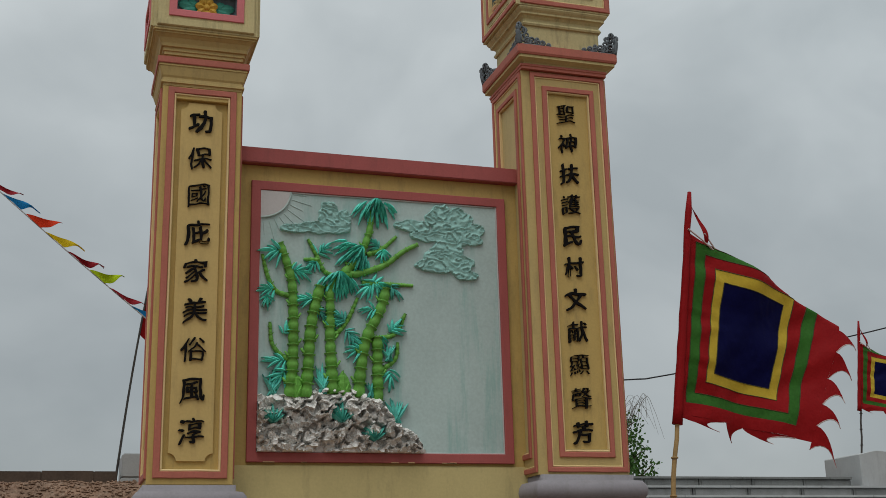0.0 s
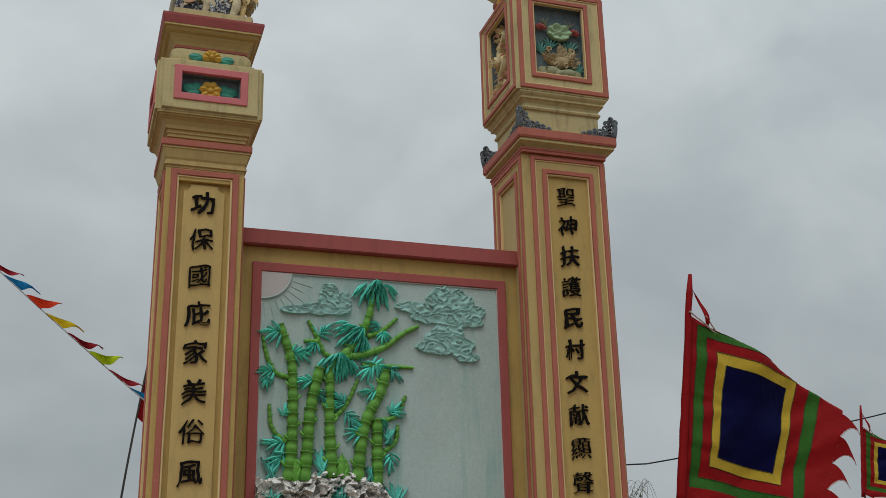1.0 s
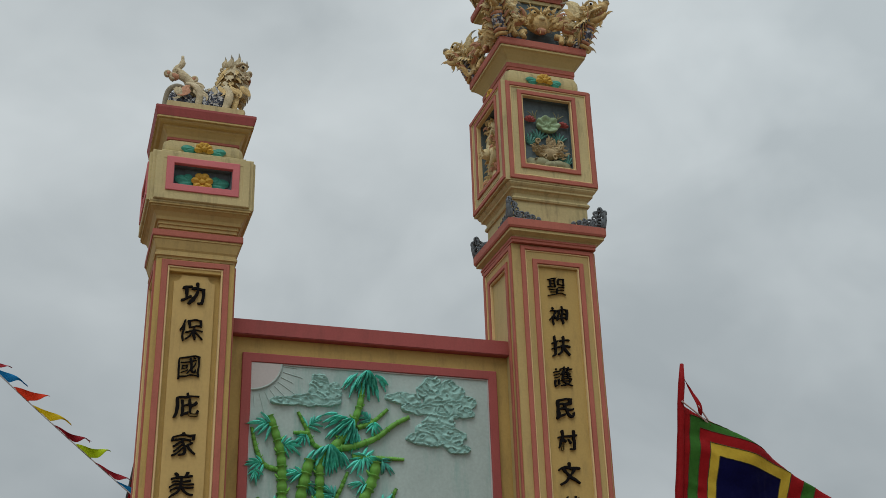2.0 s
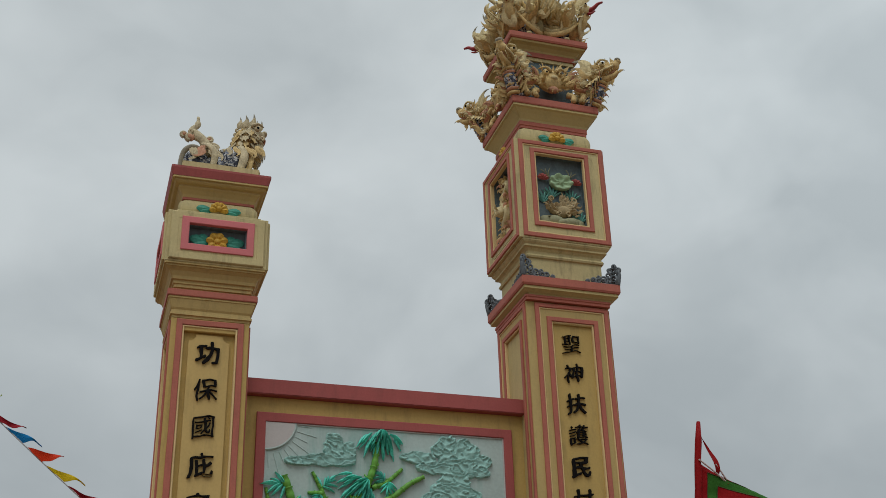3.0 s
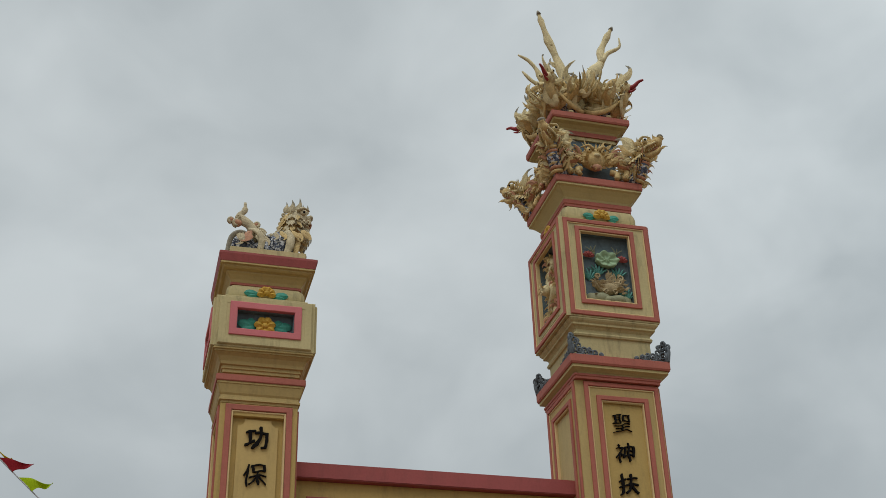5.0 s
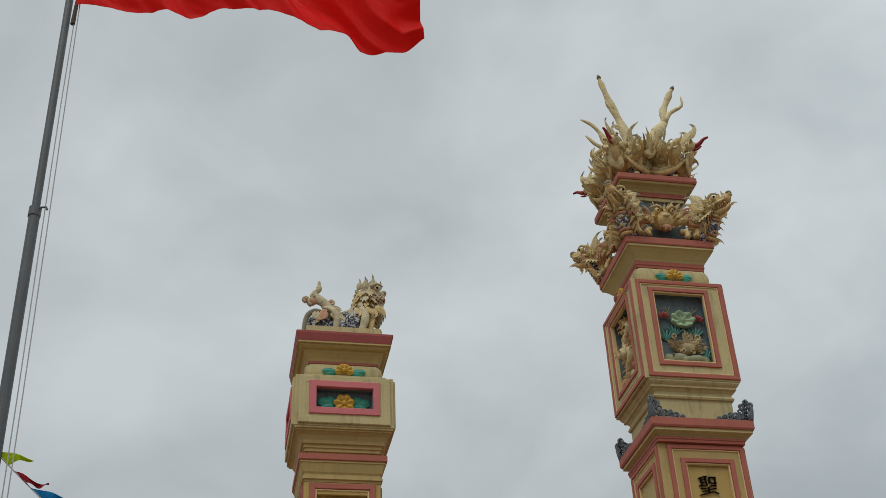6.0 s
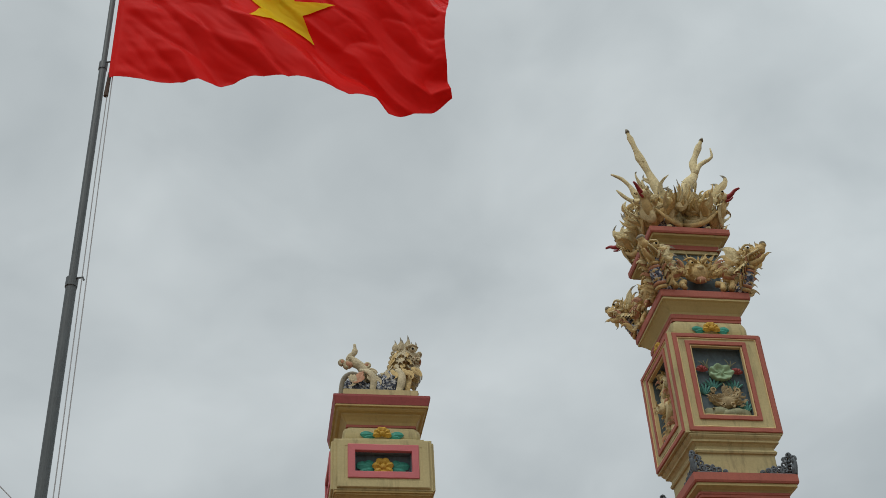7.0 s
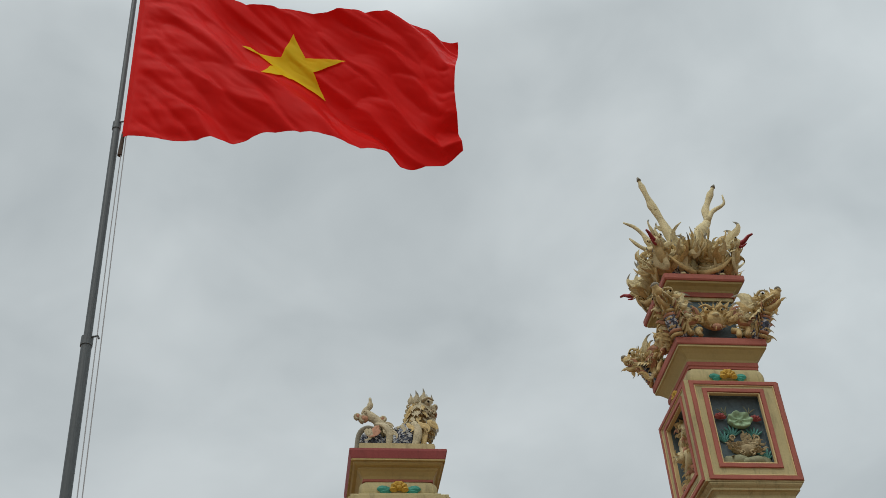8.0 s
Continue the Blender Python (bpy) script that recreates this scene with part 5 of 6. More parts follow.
def beast_head(bm, base, out, scale, slot=1):
    """Maned head on a rising neck, jaw open, leaning outwards along out (horizontal)."""
    out = Vector(out).normalized()
    side = Vector((-out.y, out.x, 0))
    up = Vector((0, 0, 1))

    def q(a, b, c):
        return Vector(base) + (out * a + side * b + up * c) * scale

    turn = Matrix((out, side, up)).transposed().to_4x4()

    def lock(p, way, lift, ln, w, curl, sl, tip=None):
        add_flame(bm, p, way, lift, ln * scale, w * scale, curl, sl, tip)

    # neck: scaled back, ribbed throat
    add_tube(bm, [q(-0.18, 0, 0.0), q(-0.03, 0, 0.03), q(0.06, 0, 0.12), q(0.08, 0, 0.26)], 0.066 * scale, 0.056 * scale, 10, 2)
    for k in range(7):
        t = k / 6
        add_tube(bm, [q(0.015 + 0.085 * t, -0.05, 0.01 + 0.20 * t), q(0.055 + 0.085 * t, 0, 0.0 + 0.20 * t), q(0.015 + 0.085 * t, 0.05, 0.01 + 0.20 * t)], 0.018 * scale, 0.018 * scale, 6, 3 if k % 2 else slot, 3)
    # skull, long upturned snout, open jaw
    add_tube(bm, [q(0.02, 0, 0.27), q(0.10, 0, 0.315), q(0.18, 0, 0.335), q(0.235, 0, 0.355), q(0.27, 0, 0.40)], 0.070 * scale, 0.034 * scale, 10, slot, 4, lambda t: 1 + 0.16 * math.sin(t * 19))
    add_blob(bm, q(0.266, 0, 0.402), (0.030 * scale, 0.038 * scale, 0.026 * scale), 6, 0.006, turn)
    add_tube(bm, [q(0.06, 0, 0.245), q(0.15, 0, 0.245), q(0.22, 0, 0.255), q(0.262, 0, 0.29)], 0.044 * scale, 0.016 * scale, 8, slot, 4)
    add_tube(bm, [q(0.10, 0, 0.275), q(0.18, 0, 0.285), q(0.24, 0, 0.305)], 0.030 * scale, 0.016 * scale, 6, 3, 2)
    for s in (-1, 1):
        add_blob(bm, q(0.145, s * 0.068, 0.362), (0.025 * scale,) * 3, 0, sub=2)
        add_blob(bm, q(0.158, s * 0.086, 0.364), (0.011 * scale,) * 3, 4, sub=2)
        add_tube(bm, [q(0.09, s * 0.07, 0.375), q(0.14, s * 0.085, 0.402), q(0.195, s * 0.05, 0.392)], 0.016 * scale, 0.006 * scale, 6, 0)
        add_tube(bm, [q(0.07, s * 0.06, 0.29), q(0.15, s * 0.068, 0.302), q(0.235, s * 0.045, 0.335)], 0.014 * scale, 0.010 * scale, 6, 0)
        for k in range(4):
            add_tube(bm, [q(0.16 + 0.022 * k, s * 0.034, 0.285 + 0.010 * k), q(0.165 + 0.022 * k, s * 0.036, 0.262 + 0.010 * k)], 0.008 * scale, 0.002, 5, 0, 1)
        # horn and swept-back mane, largest at the top
        lock(q(0.06, s * 0.05, 0.345), -out * 0.9 + up * 0.6 + side * s * 0.25, up, 0.20, 0.020, 0.35, 0, 6)
        for k in range(9):
            lock(q(0.11 - 0.026 * k, s * (0.070 + 0.006 * (k % 3)), 0.335 - 0.032 * k), -out * 0.6 + side * s * 0.8 + up * (0.5 - 0.10 * k), up * (1 if k % 2 else -1), 0.10, 0.018, 0.45, 0 if k % 3 else slot)
            lock(q(0.02 + 0.012 * k, s * (0.05 + 0.01 * (k % 2)), 0.05 + 0.026 * k), out * 0.5 + side * s * 0.8 + up * (0.3 if k % 2 else -0.3), up, 0.10, 0.019, 0.45, (slot, 3, 0)[k % 3])
        for k in range(4):
            lock(q(0.045 - 0.022 * k, s * (0.062 + 0.004 * k), 0.315 - 0.042 * k), -out * 0.95 + side * s * 0.55 + up * (0.55 - 0.22 * k), up, 0.21 - 0.018 * k, 0.026, 0.42, slot if k % 2 else 0, 6)
        for k in range(4):
            lock(q(0.10 - 0.03 * k, s * 0.062, 0.255 - 0.012 * k), out * 0.15 + side * s * 0.6 - up * 0.8, -out, 0.105, 0.022, 0.40, slot if k % 2 else 0)
        add_curl(bm, q(0.05, s * 0.075, 0.26), -out, 0.030 * scale, 1.1, 0.012 * scale)
        # shoulder flame
        lock(q(0.0, s * 0.055, 0.03), out * 0.5 + side * s * 0.8 - up * 0.05, up, 0.17, 0.030, 0.5, slot)
        lock(q(-0.05, s * 0.06, 0.10), side * s + up * 0.4, -out, 0.15, 0.028, 0.45, 3)
    for k in range(5):
        lock(q(0.225 - 0.045 * k, 0, 0.385 - 0.006 * k), up - out * 0.25, -out, 0.075 + 0.012 * k, 0.016, 0.15, slot, 6)
    for k in range(3):
        lock(q(0.20 - 0.05 * k, 0, 0.235), out * 0.35 - up, -out, 0.085, 0.018, 0.4, slot, 6)
    lock(q(0.255, 0, 0.285), out - up * 0.2, up, 0.07, 0.014, 0.3, slot, 6)


BEAST_SLOTS = [M_STATUE, M_STATUE_TAN, M_MOSAIC, M_STATUE_ROSE, M_INK, M_BEAK, M_TIP]
for sx, sy in ((1, -1), (-1, -1), (-1, 1), (1, 1)):
    bm = bmesh.new()
    beast_head(bm, (TX + sx * 0.355, TY + sy * 0.355, 7.06), (sx, sy, 0), 0.98)
    rnd = random.Random(31)
    for k in range(7):
        a = math.atan2(sy, sx) + (1 if k % 2 else -1) * rnd.uniform(0.9, 1.6)
        add_flame(bm, (TX + sx * 0.29, TY + sy * 0.29, 7.08 + 0.045 * k), (math.cos(a), math.sin(a), rnd.uniform(-0.2, 0.5)), (0, 0, 1), rnd.uniform(0.13, 0.18), 0.028, 0.5, 3 if k % 3 == 0 else 1)
    tagged(part("beast_statue", bm, BEAST_SLOTS, smooth=True), "tan plaster beast head on the tall cornice corner", "statue", "corner beasts")

for side in FACES:
    # mask between the corner heads: brows, bulging eyes, open red mouth, curling mane, arched arms
    bm = bmesh.new()
    rnd = random.Random(17)
    add_blob(bm, (0, -0.33, 7.28), (0.13, 0.07, 0.12), 1, 0.02)
    add_blob(bm, (0, -0.395, 7.275), (0.034, 0.022, 0.020), 0, 0.006)
    add_blob(bm, (0, -0.372, 7.165), (0.046, 0.026, 0.034), 3, 0.004)
    for s in (-1, 1):
        add_blob(bm, (s * 0.062, -0.382, 7.325), (0.024, 0.020, 0.024), 1)
        add_blob(bm, (s * 0.064, -0.400, 7.325), (0.010, 0.007, 0.010), 4, sub=1)
        add_tube(bm, [(s * 0.02, -0.39, 7.34), (s * 0.07, -0.395, 7.375), (s * 0.13, -0.37, 7.36)], 0.018, 0.006, 6, 1)
        add_tube(bm, [(s * 0.12, -0.33, 7.25), (s * 0.22, -0.36, 7.24), (s * 0.27, -0.37, 7.15), (s * 0.24, -0.38, 7.07)], 0.030, 0.026, 8, 1)
        add_tube(bm, [(s * 0.14, -0.33, 7.16), (s * 0.18, -0.36, 7.13), (s * 0.165, -0.385, 7.06)], 0.03, 0.022, 7, 1)
        for k in range(4):
            add_flame(bm, (s * (0.21 + 0.02 * k), -0.40, 7.07), (s * 0.2 * (k - 1.5), -1, -0.1), (0, 0, 1), 0.05, 0.013, 0.1, 0)
    for k in range(30):
        s, t = rnd.choice((-1, 1)), rnd.random()
        add_flame(bm, (s * (0.12 + 0.16 * t), -0.36, 7.27 - 0.13 * t * t + rnd.uniform(-0.03, 0.03)), (s * 0.6, -0.5, rnd.uniform(-0.5, 0.9)), (0, -0.2, 1), rnd.uniform(0.09, 0.13), 0.022, 0.45, 1 if k % 3 else 3)
    for k in range(14):
        a = 2 * math.pi * k / 14
        add_flame(bm, (math.cos(a) * 0.075, -0.37, 7.235 + math.sin(a) * 0.075), (math.cos(a), -0.45, math.sin(a)), (0, -1, 0.3), rnd.uniform(0.05, 0.08), 0.013, 0.4, 1 if k % 3 else 0)
    for k in range(20):
        a = radians(-30 + 240 * k / 19)
        r = rnd.uniform(0.08, 0.15)
        add_flame(bm, (math.cos(a) * r, -0.33 - rnd.uniform(0, 0.05), 7.28 + math.sin(a) * r * 0.8), (math.cos(a), -0.4, math.sin(a)), (0, 0, 1), rnd.uniform(0.06, 0.11), 0.018, rnd.uniform(0, 0.5), 1)
    on_face(bm, side, TX, TY)
    tagged(part("mask_statue", bm, BEAST_SLOTS, smooth=True), "tan plaster beast mask with open red mouth on the drum", "statue", "cornice masks")

# finial: four birds back to back with raised flaming tails
PLUMES = {(1, -1): [(0.0, 0.0, 0.0), (0.08, -0.10, 0.33), (0.17, -0.12, 0.60), (0.30, -0.06, 0.80), (0.33, -0.02, 0.97), (0.39, 0.0, 1.12), (0.48, 0.0, 1.31)],
          (-1, -1): [(0.0, 0.0, 0.0), (-0.06, -0.06, 0.40), (-0.10, -0.02, 0.72), (-0.16, 0.0, 0.96), (-0.22, 0.0, 1.18), (-0.26, 0.0, 1.36)]}
for n, (sx, sy) in enumerate(((1, -1), (-1, -1), (-1, 1), (1, 1))):
    bm = bmesh.new()
    rnd = random.Random(40 + n)
    out = Vector((sx, sy, 0)).normalized()
    side = Vector((-out.y, out.x, 0))
    up = Vector((0, 0, 1))
    O = Vector((TX, TY, 7.737))

    def q(a, b, c):
        return O + out * a + side * b + up * c

    turn = Matrix((out, side, up)).transposed().to_4x4()

    def lock(p, way, lift, ln, w, curl, sl=0, tip=6):
        add_flame(bm, p, way, lift, ln, w, curl, sl, tip)

    # porcelain body and feet, broad crescent breast
    add_blob(bm, q(0.22, 0, 0.12), (0.15, 0.11, 0.11), 2, 0.015, turn)
    for s in (-1, 1):
        add_tube(bm, [q(0.28, s * 0.06, 0.12), q(0.30, s * 0.07, 0.0)], 0.03, 0.035, 6, 2, 1)
        for k in range(4):
            add_blob(bm, q(0.34 + 0.01 * k, s * (0.03 + 0.03 * k), 0.015), (0.03, 0.018, 0.018), 0, sub=1)
        for k, r in enumerate((0.0, 0.045, 0.085)):
            add_tube(bm, [q(0.14 + r * 0.6, s * (0.15 - 0.02 * k), 0.16 + r), q(0.25, s * (0.17 - 0.02 * k), 0.07 + r), q(0.38 - r * 0.2, s * (0.125 - 0.02 * k), 0.09 + r), q(0.47 - r * 0.4, s * (0.06 - 0.01 * k), 0.19 + r * 0.8)],
                     0.020, 0.012, 8, (1, 0, 0)[k], 4, lambda t: 0.7 + 0.9 * math.sin(math.pi * t), 0.6, up)
    # neck, head with open red beak, crest
    add_tube(bm, [q(0.30, 0, 0.12), q(0.42, 0, 0.15), q(0.485, 0, 0.23), q(0.49, 0, 0.32)], 0.046, 0.042, 9, 1)
    for b, c, ln, w in ((0.0, 0.07, 0.27, 0.046), (0.055, 0.09, 0.23, 0.036), (-0.055, 0.09, 0.23, 0.036), (0.10, 0.08, 0.19, 0.034), (-0.10, 0.08, 0.19, 0.034)):
        lock(q(0.445 - 1.2 * abs(b), b, c), up + out * 0.32 + side * b * 3, side * (1 if b > 0 else -1), ln, w, 0.28, 0 if abs(b) > 0.08 or b == 0 else 1, None)
    for tier in range(3):
        for k in range(4):
            a = radians(-95 + 190 * (k + 0.5 * (tier % 2)) / 3.5)
            c = q(0.405 + 0.030 * tier + 0.035 * math.cos(a), math.sin(a) * 0.05, 0.15 + 0.055 * tier)
            lock(c, out * math.cos(a) * 0.45 + side * math.sin(a) * 0.6 + up * 0.55, side * (1 if math.sin(a) > 0 else -1), 0.115, 0.030, 0.45, 0 if (k + tier) % 3 else 1, 6 if k % 2 else None)
    add_blob(bm, q(0.51, 0, 0.345), (0.07, 0.058, 0.055), 0, 0.012, turn)
    add_tube(bm, [q(0.55, 0, 0.335), q(0.60, 0, 0.345), q(0.645, 0, 0.375), q(0.69, 0, 0.378)], 0.026, 0.009, 8, 5)
    add_tube(bm, [q(0.545, 0, 0.305), q(0.58, 0, 0.298), q(0.615, 0, 0.312)], 0.016, 0.006, 6, 5)
    for s in (-1, 1):
        add_blob(bm, q(0.545, s * 0.052, 0.368), (0.018,) * 3, 0, sub=2)
        add_blob(bm, q(0.552, s * 0.066, 0.370), (0.009,) * 3, 4, sub=1)
        lock(q(0.49, s * 0.05, 0.32), -out * 0.7 + side * s * 0.5 - up * 0.2, up, 0.13, 0.022, 0.4, 0)
        lock(q(0.47, s * 0.045, 0.27), out * 0.3 + side * s * 0.6 - up * 0.6, out, 0.11, 0.022, 0.4, 0)
    for k, (ln, lean) in enumerate(((0.24, 0.10), (0.20, -0.35), (0.17, -0.7))):
        lock(q(0.50 - 0.025 * k, 0.012 * (k - 1), 0.385 - 0.008 * k), up + out * lean, out, ln, 0.026, 0.50, 0)
    # wings: two rows of broad feathers standing fan-wise, the short row over the long one
    for s in (-1, 1):
        for k in range(5):
            a = radians(38 + 22 * k)
            d = out * math.cos(a) * 0.75 + up * math.sin(a) + side * s * (0.50 - 0.05 * k)
            lock(q(0.32 - 0.024 * k, s * 0.115, 0.18 + 0.018 * k), d, out * (-1 if k % 2 else 1), 0.25 + 0.03 * math.sin(k * 1.9), 0.034, 0.42, 1 if k % 2 else 0, 6 if k % 2 else None)
        for k in range(4):
            a = radians(26 + 28 * k)
            d = out * math.cos(a) * 0.9 + up * math.sin(a) + side * s * 0.62
            lock(q(0.35 - 0.02 * k, s * 0.125, 0.15 + 0.012 * k), d, -out, 0.18, 0.034, 0.42, 0 if k % 2 else 1, None)
        add_tube(bm, [q(0.42, s * 0.12, 0.20), q(0.38, s * 0.155, 0.29), q(0.29, s * 0.16, 0.31), q(0.255, s * 0.155, 0.24), q(0.31, s * 0.155, 0.20)], 0.024, 0.013, 7, 0)
    # a palmette on each flank, its leaves lying flat and curling at the ends
    for s in (-1, 1) if sy < 0 else ():
        for k in range(6):
            a = radians(-15 + 22 * k)
            w = (out * 0.75 + side * s * 0.66)
            lock(q(0.24, s * 0.17, 0.24) + side * s * 0.02, w * math.sin(a) * 0.9 + up * math.cos(a), w, 0.20 + 0.05 * math.cos(a), 0.036, 0.35 if a > 0 else -0.35, 0 if k % 2 else 1, 6 if k % 3 == 0 else None)
    # tail locks rising into the middle
    for k in range(6):
        a = -1 + 2 * k / 5
        lock(q(0.19 - 0.012 * (k % 3), a * 0.16, 0.24 + 0.03 * (k % 3)), up + out * (0.18 + 0.14 * (k % 2)) + side * a * 0.5, side * (1 if k % 2 else -1) + out * 0.5, rnd.uniform(0.24, 0.46), rnd.uniform(0.028, 0.040), rnd.uniform(0.40, 0.75), 0 if k % 3 else 1, 6 if k % 3 == 0 else None)
    for k in range(9):
        a = rnd.uniform(-1.2, 1.2)
        lock(q(0.25 + 0.10 * math.cos(a), 0.15 * a, rnd.uniform(0.20, 0.44)), out * math.cos(a) + side * math.sin(a) + up * rnd.uniform(0.2, 1.2), rnd.choice((-1, 1)) * up - out * 0.3, rnd.uniform(0.14, 0.22), rnd.uniform(0.024, 0.032), rnd.uniform(0.4, 0.75), 0 if k % 3 else 1, None)
    for k in range(4):
        a = -0.9 + 1.8 * k / 3
        lock(q(0.10, a * 0.12, 0.36 + 0.05 * (k % 2)), up + out * 0.10 + side * a * 0.35, side * (1 if k % 2 else -1), rnd.uniform(0.22, 0.38), 0.036, rnd.uniform(0.45, 0.7), 0, None)
    if (sx, sy) == (-1, -1):
        for pts in ([(-0.15, 0, 0.56), (-0.28, 0, 0.64), (-0.33, 0, 0.74), (-0.40, 0, 0.83), (-0.50, 0, 0.88)], [(-0.18, 0, 0.54), (-0.31, 0, 0.56), (-0.39, 0, 0.60), (-0.47, 0, 0.69)]):
            add_tube(bm, [O + Vector(v) for v in pts], 0.052, 0.008, 8, 0, 3, lambda t: 1 + 0.25 * math.sin(t * 9), 0.6, Vector((0, 0, 1)))
    if (sx, sy) in PLUMES:
        pts = [O + Vector(v) + up * 0.08 for v in PLUMES[sx, sy]]
        add_tube(bm, pts, 0.064, 0.030, 8, 0, 4, lambda t: (1 - 0.10 * t + 0.16 * math.sin(t * 22)) * (1 if t < 0.94 else 0.6), 0.6, Vector((1, 0, 0)))
        d = (pts[-1] - pts[-2]).normalized()
        add_tube(bm, [pts[-1] - d * 0.012, pts[-1] + d * 0.012, pts[-1] + d * 0.03], 0.0235, 0.008, 8, 6, 1)
        for k, s in ((2, sx),):
            lock(pts[k] - up * 0.03, up + Vector((0.55 * s, 0, 0)), Vector((s, 0, 0)), 0.16, 0.024, 0.5, 0)
        m = pts[-3]
        d = Vector((0.10 if sx > 0 else -0.05, 0, 0.0))
        add_tube(bm, [pts[-4], m + d * 0.7, m + d * 2.0 + up * 0.10, m + d * 2.1 + up * 0.22] if sx > 0 else [pts[-3], m + d + up * 0.06, m + d * 1.2 + up * 0.16], 0.032, 0.006, 6, 0)
    tagged(part("bird_statue", bm, BEAST_SLOTS, smooth=True), "cream plaster bird with red beak and flaming tail on the pillar", "statue", "finial birds")


# ---- cloth helper ----
def sheet(surface, u0, u1, v0, v1, nu, nv, thick=0.004):
    """A piece of thin cloth over part of a surface(u, v), with a front and a back."""
    bm = bmesh.new()
    us, vs = np.linspace(u0, u1, nu + 1), np.linspace(v0, v1, nv + 1)
    fronts = [[bm.verts.new(surface(u, v)) for u in us] for v in vs]
    for a, b in zip(fronts, fronts[1:]):
        for i in range(nu):
            bm.faces.new((a[i], a[i + 1], b[i + 1], b[i]))
    bmesh.ops.recalc_face_normals(bm, faces=bm.faces)
    bmesh.ops.solidify(bm, geom=list(bm.faces), thickness=thick)
    bm.normal_update()
    for e in bm.edges:
        e.smooth = len(e.link_faces) == 2 and e.calc_face_angle(0.0) < 1.0
    return bm


# ---- festival banners ----
def banner(name, pole_foot, pole_top, hoist_low, hoist_top, fly_low, fly_top, tip_at, label, seed, dark):
    t0 = thing(name, pole_foot, label, "banner", "festival banners")
    foot, top = Vector(pole_foot), Vector(pole_top)
    bm = bmesh.new()
    k = (top - foot).length
    n = max(8, int(k / 0.13))
    pts = [foot.lerp(top, i / n) + Vector((0.006 * math.sin(i * 1.7 + seed), 0, 0)) for i in range(n + 1)]
    add_tube(bm, pts, 0.021, 0.011, 8, 0, 1)
    for p in pts[1::2]:
        if p.z > hoist_low[2]:
            break
        add_tube(bm, [p - Vector((0, 0, 0.006)), p + Vector((0, 0, 0.006))], 0.026, 0.026, 8, 0, 1)
    part("pole", bm, dark, t0, smooth=True)
    HL, HT, FL, FT = (Vector(v) for v in (hoist_low, hoist_top, fly_low, fly_top))
    span = (FT - HT).length
    crease = (Vector(tip_at) - HT).normalized()
    over = Vector((-crease.z, 0, crease.x))

    def surf(u, v):
        """u from hoist to fly, v from the top down; the upper corner is blown over backwards along a crease."""
        p = HT.lerp(FT, u).lerp(HL.lerp(FL, u), v)
        p.z -= 0.010 * span * math.sin(math.pi * u) * (1 - 2.2 * v)
        h = (p - HT).dot(over) - 0.030 * span * math.sin(math.pi * min(1.0, max(0.0, (p - HT).dot(crease) / (1.1 * span))))
        soft_h = math.sqrt(h * h + 0.0009)
        p = p + over * (0.14 * h - 0.86 * soft_h + 0.015 - h)
        p.y += 0.022 * (1 + h / soft_h) * min(1.0, u * 6) + max(0.0, min(0.04, h * 0.2))
        y = (0.050 * math.sin(u * 6.2 + v * 2.0 + seed) + 0.018 * math.sin(u * 14 - v * 5)) * min(1, u * 2.5) + 0.012 * math.sin(v * 17 + u * 4)
        # gathers fan out from the sleeve, soft dents beyond
        y += 0.010 * math.sin(v * 46 + 3 * noise.noise((u * 4, v * 9, seed))) * max(0.0, 1 - u * 3.2) + 0.016 * noise.noise((u * 7 + v * 5, v * 6, seed))
        y += 0.007 * abs(noise.noise((u * 22 - v * 9, v * 12 + u * 7, seed + 4)))
        p.y += y * min(1.0, 0.12 + u * 7)
        return p

    US = (0.0, 0.05, 0.105, 0.16, 0.212, 0.60, 0.66, 0.735, 0.80, 0.93)
    VS = (0.0, 0.05, 0.105, 0.167, 0.232, 0.715, 0.77, 0.83, 0.885, 0.95)
    RINGS = (("red_border", M_FEST_RED), ("green_band", M_FEST_GREEN), ("red_band", M_FEST_RED), ("yellow_band", M_FEST_YELLOW))
    for r, (nm, mat) in enumerate(RINGS):
        a, b, c, d = US[r], US[r + 1], US[8 - r], US[9 - r]
        e, f, g, h = VS[r], VS[r + 1], VS[8 - r], VS[9 - r]
        for u0, u1, v0, v1 in ((a, d, e, f), (a, d, g, h), (a, b, f, g), (c, d, f, g)):
            part(nm, sheet(surf, u0, u1, v0, v1, max(3, int((u1 - u0) * 90)), max(3, int((v1 - v0) * 80))), mat, t0, smooth=True)
    part("navy_centre", sheet(surf, US[4], US[5], VS[4], VS[5], 44, 44), M_FEST_NAVY, t0, smooth=True)
    # dark stitching round the bands
    for r in (1, 2, 3, 4):
        bm = bmesh.new()
        a, d, e, h = US[r], US[9 - r], VS[r], VS[9 - r]
        ring = [(a + (d - a) * k / 40, e) for k in range(40)] + [(d, e + (h - e) * k / 40) for k in range(40)]
        ring += [(d - (d - a) * k / 40, h) for k in range(40)] + [(a, h - (h - e) * k / 40) for k in range(41)]
        add_tube(bm, [surf(u, v) + Vector((0, -0.001, 0)) for u, v in ring], 0.0032, 0.0032, 5, 0, 1)
        part("seam", bm, M_FEST_SEAM, t0, "dark stitched seam")
    # sleeve on the pole
    bm = bmesh.new()
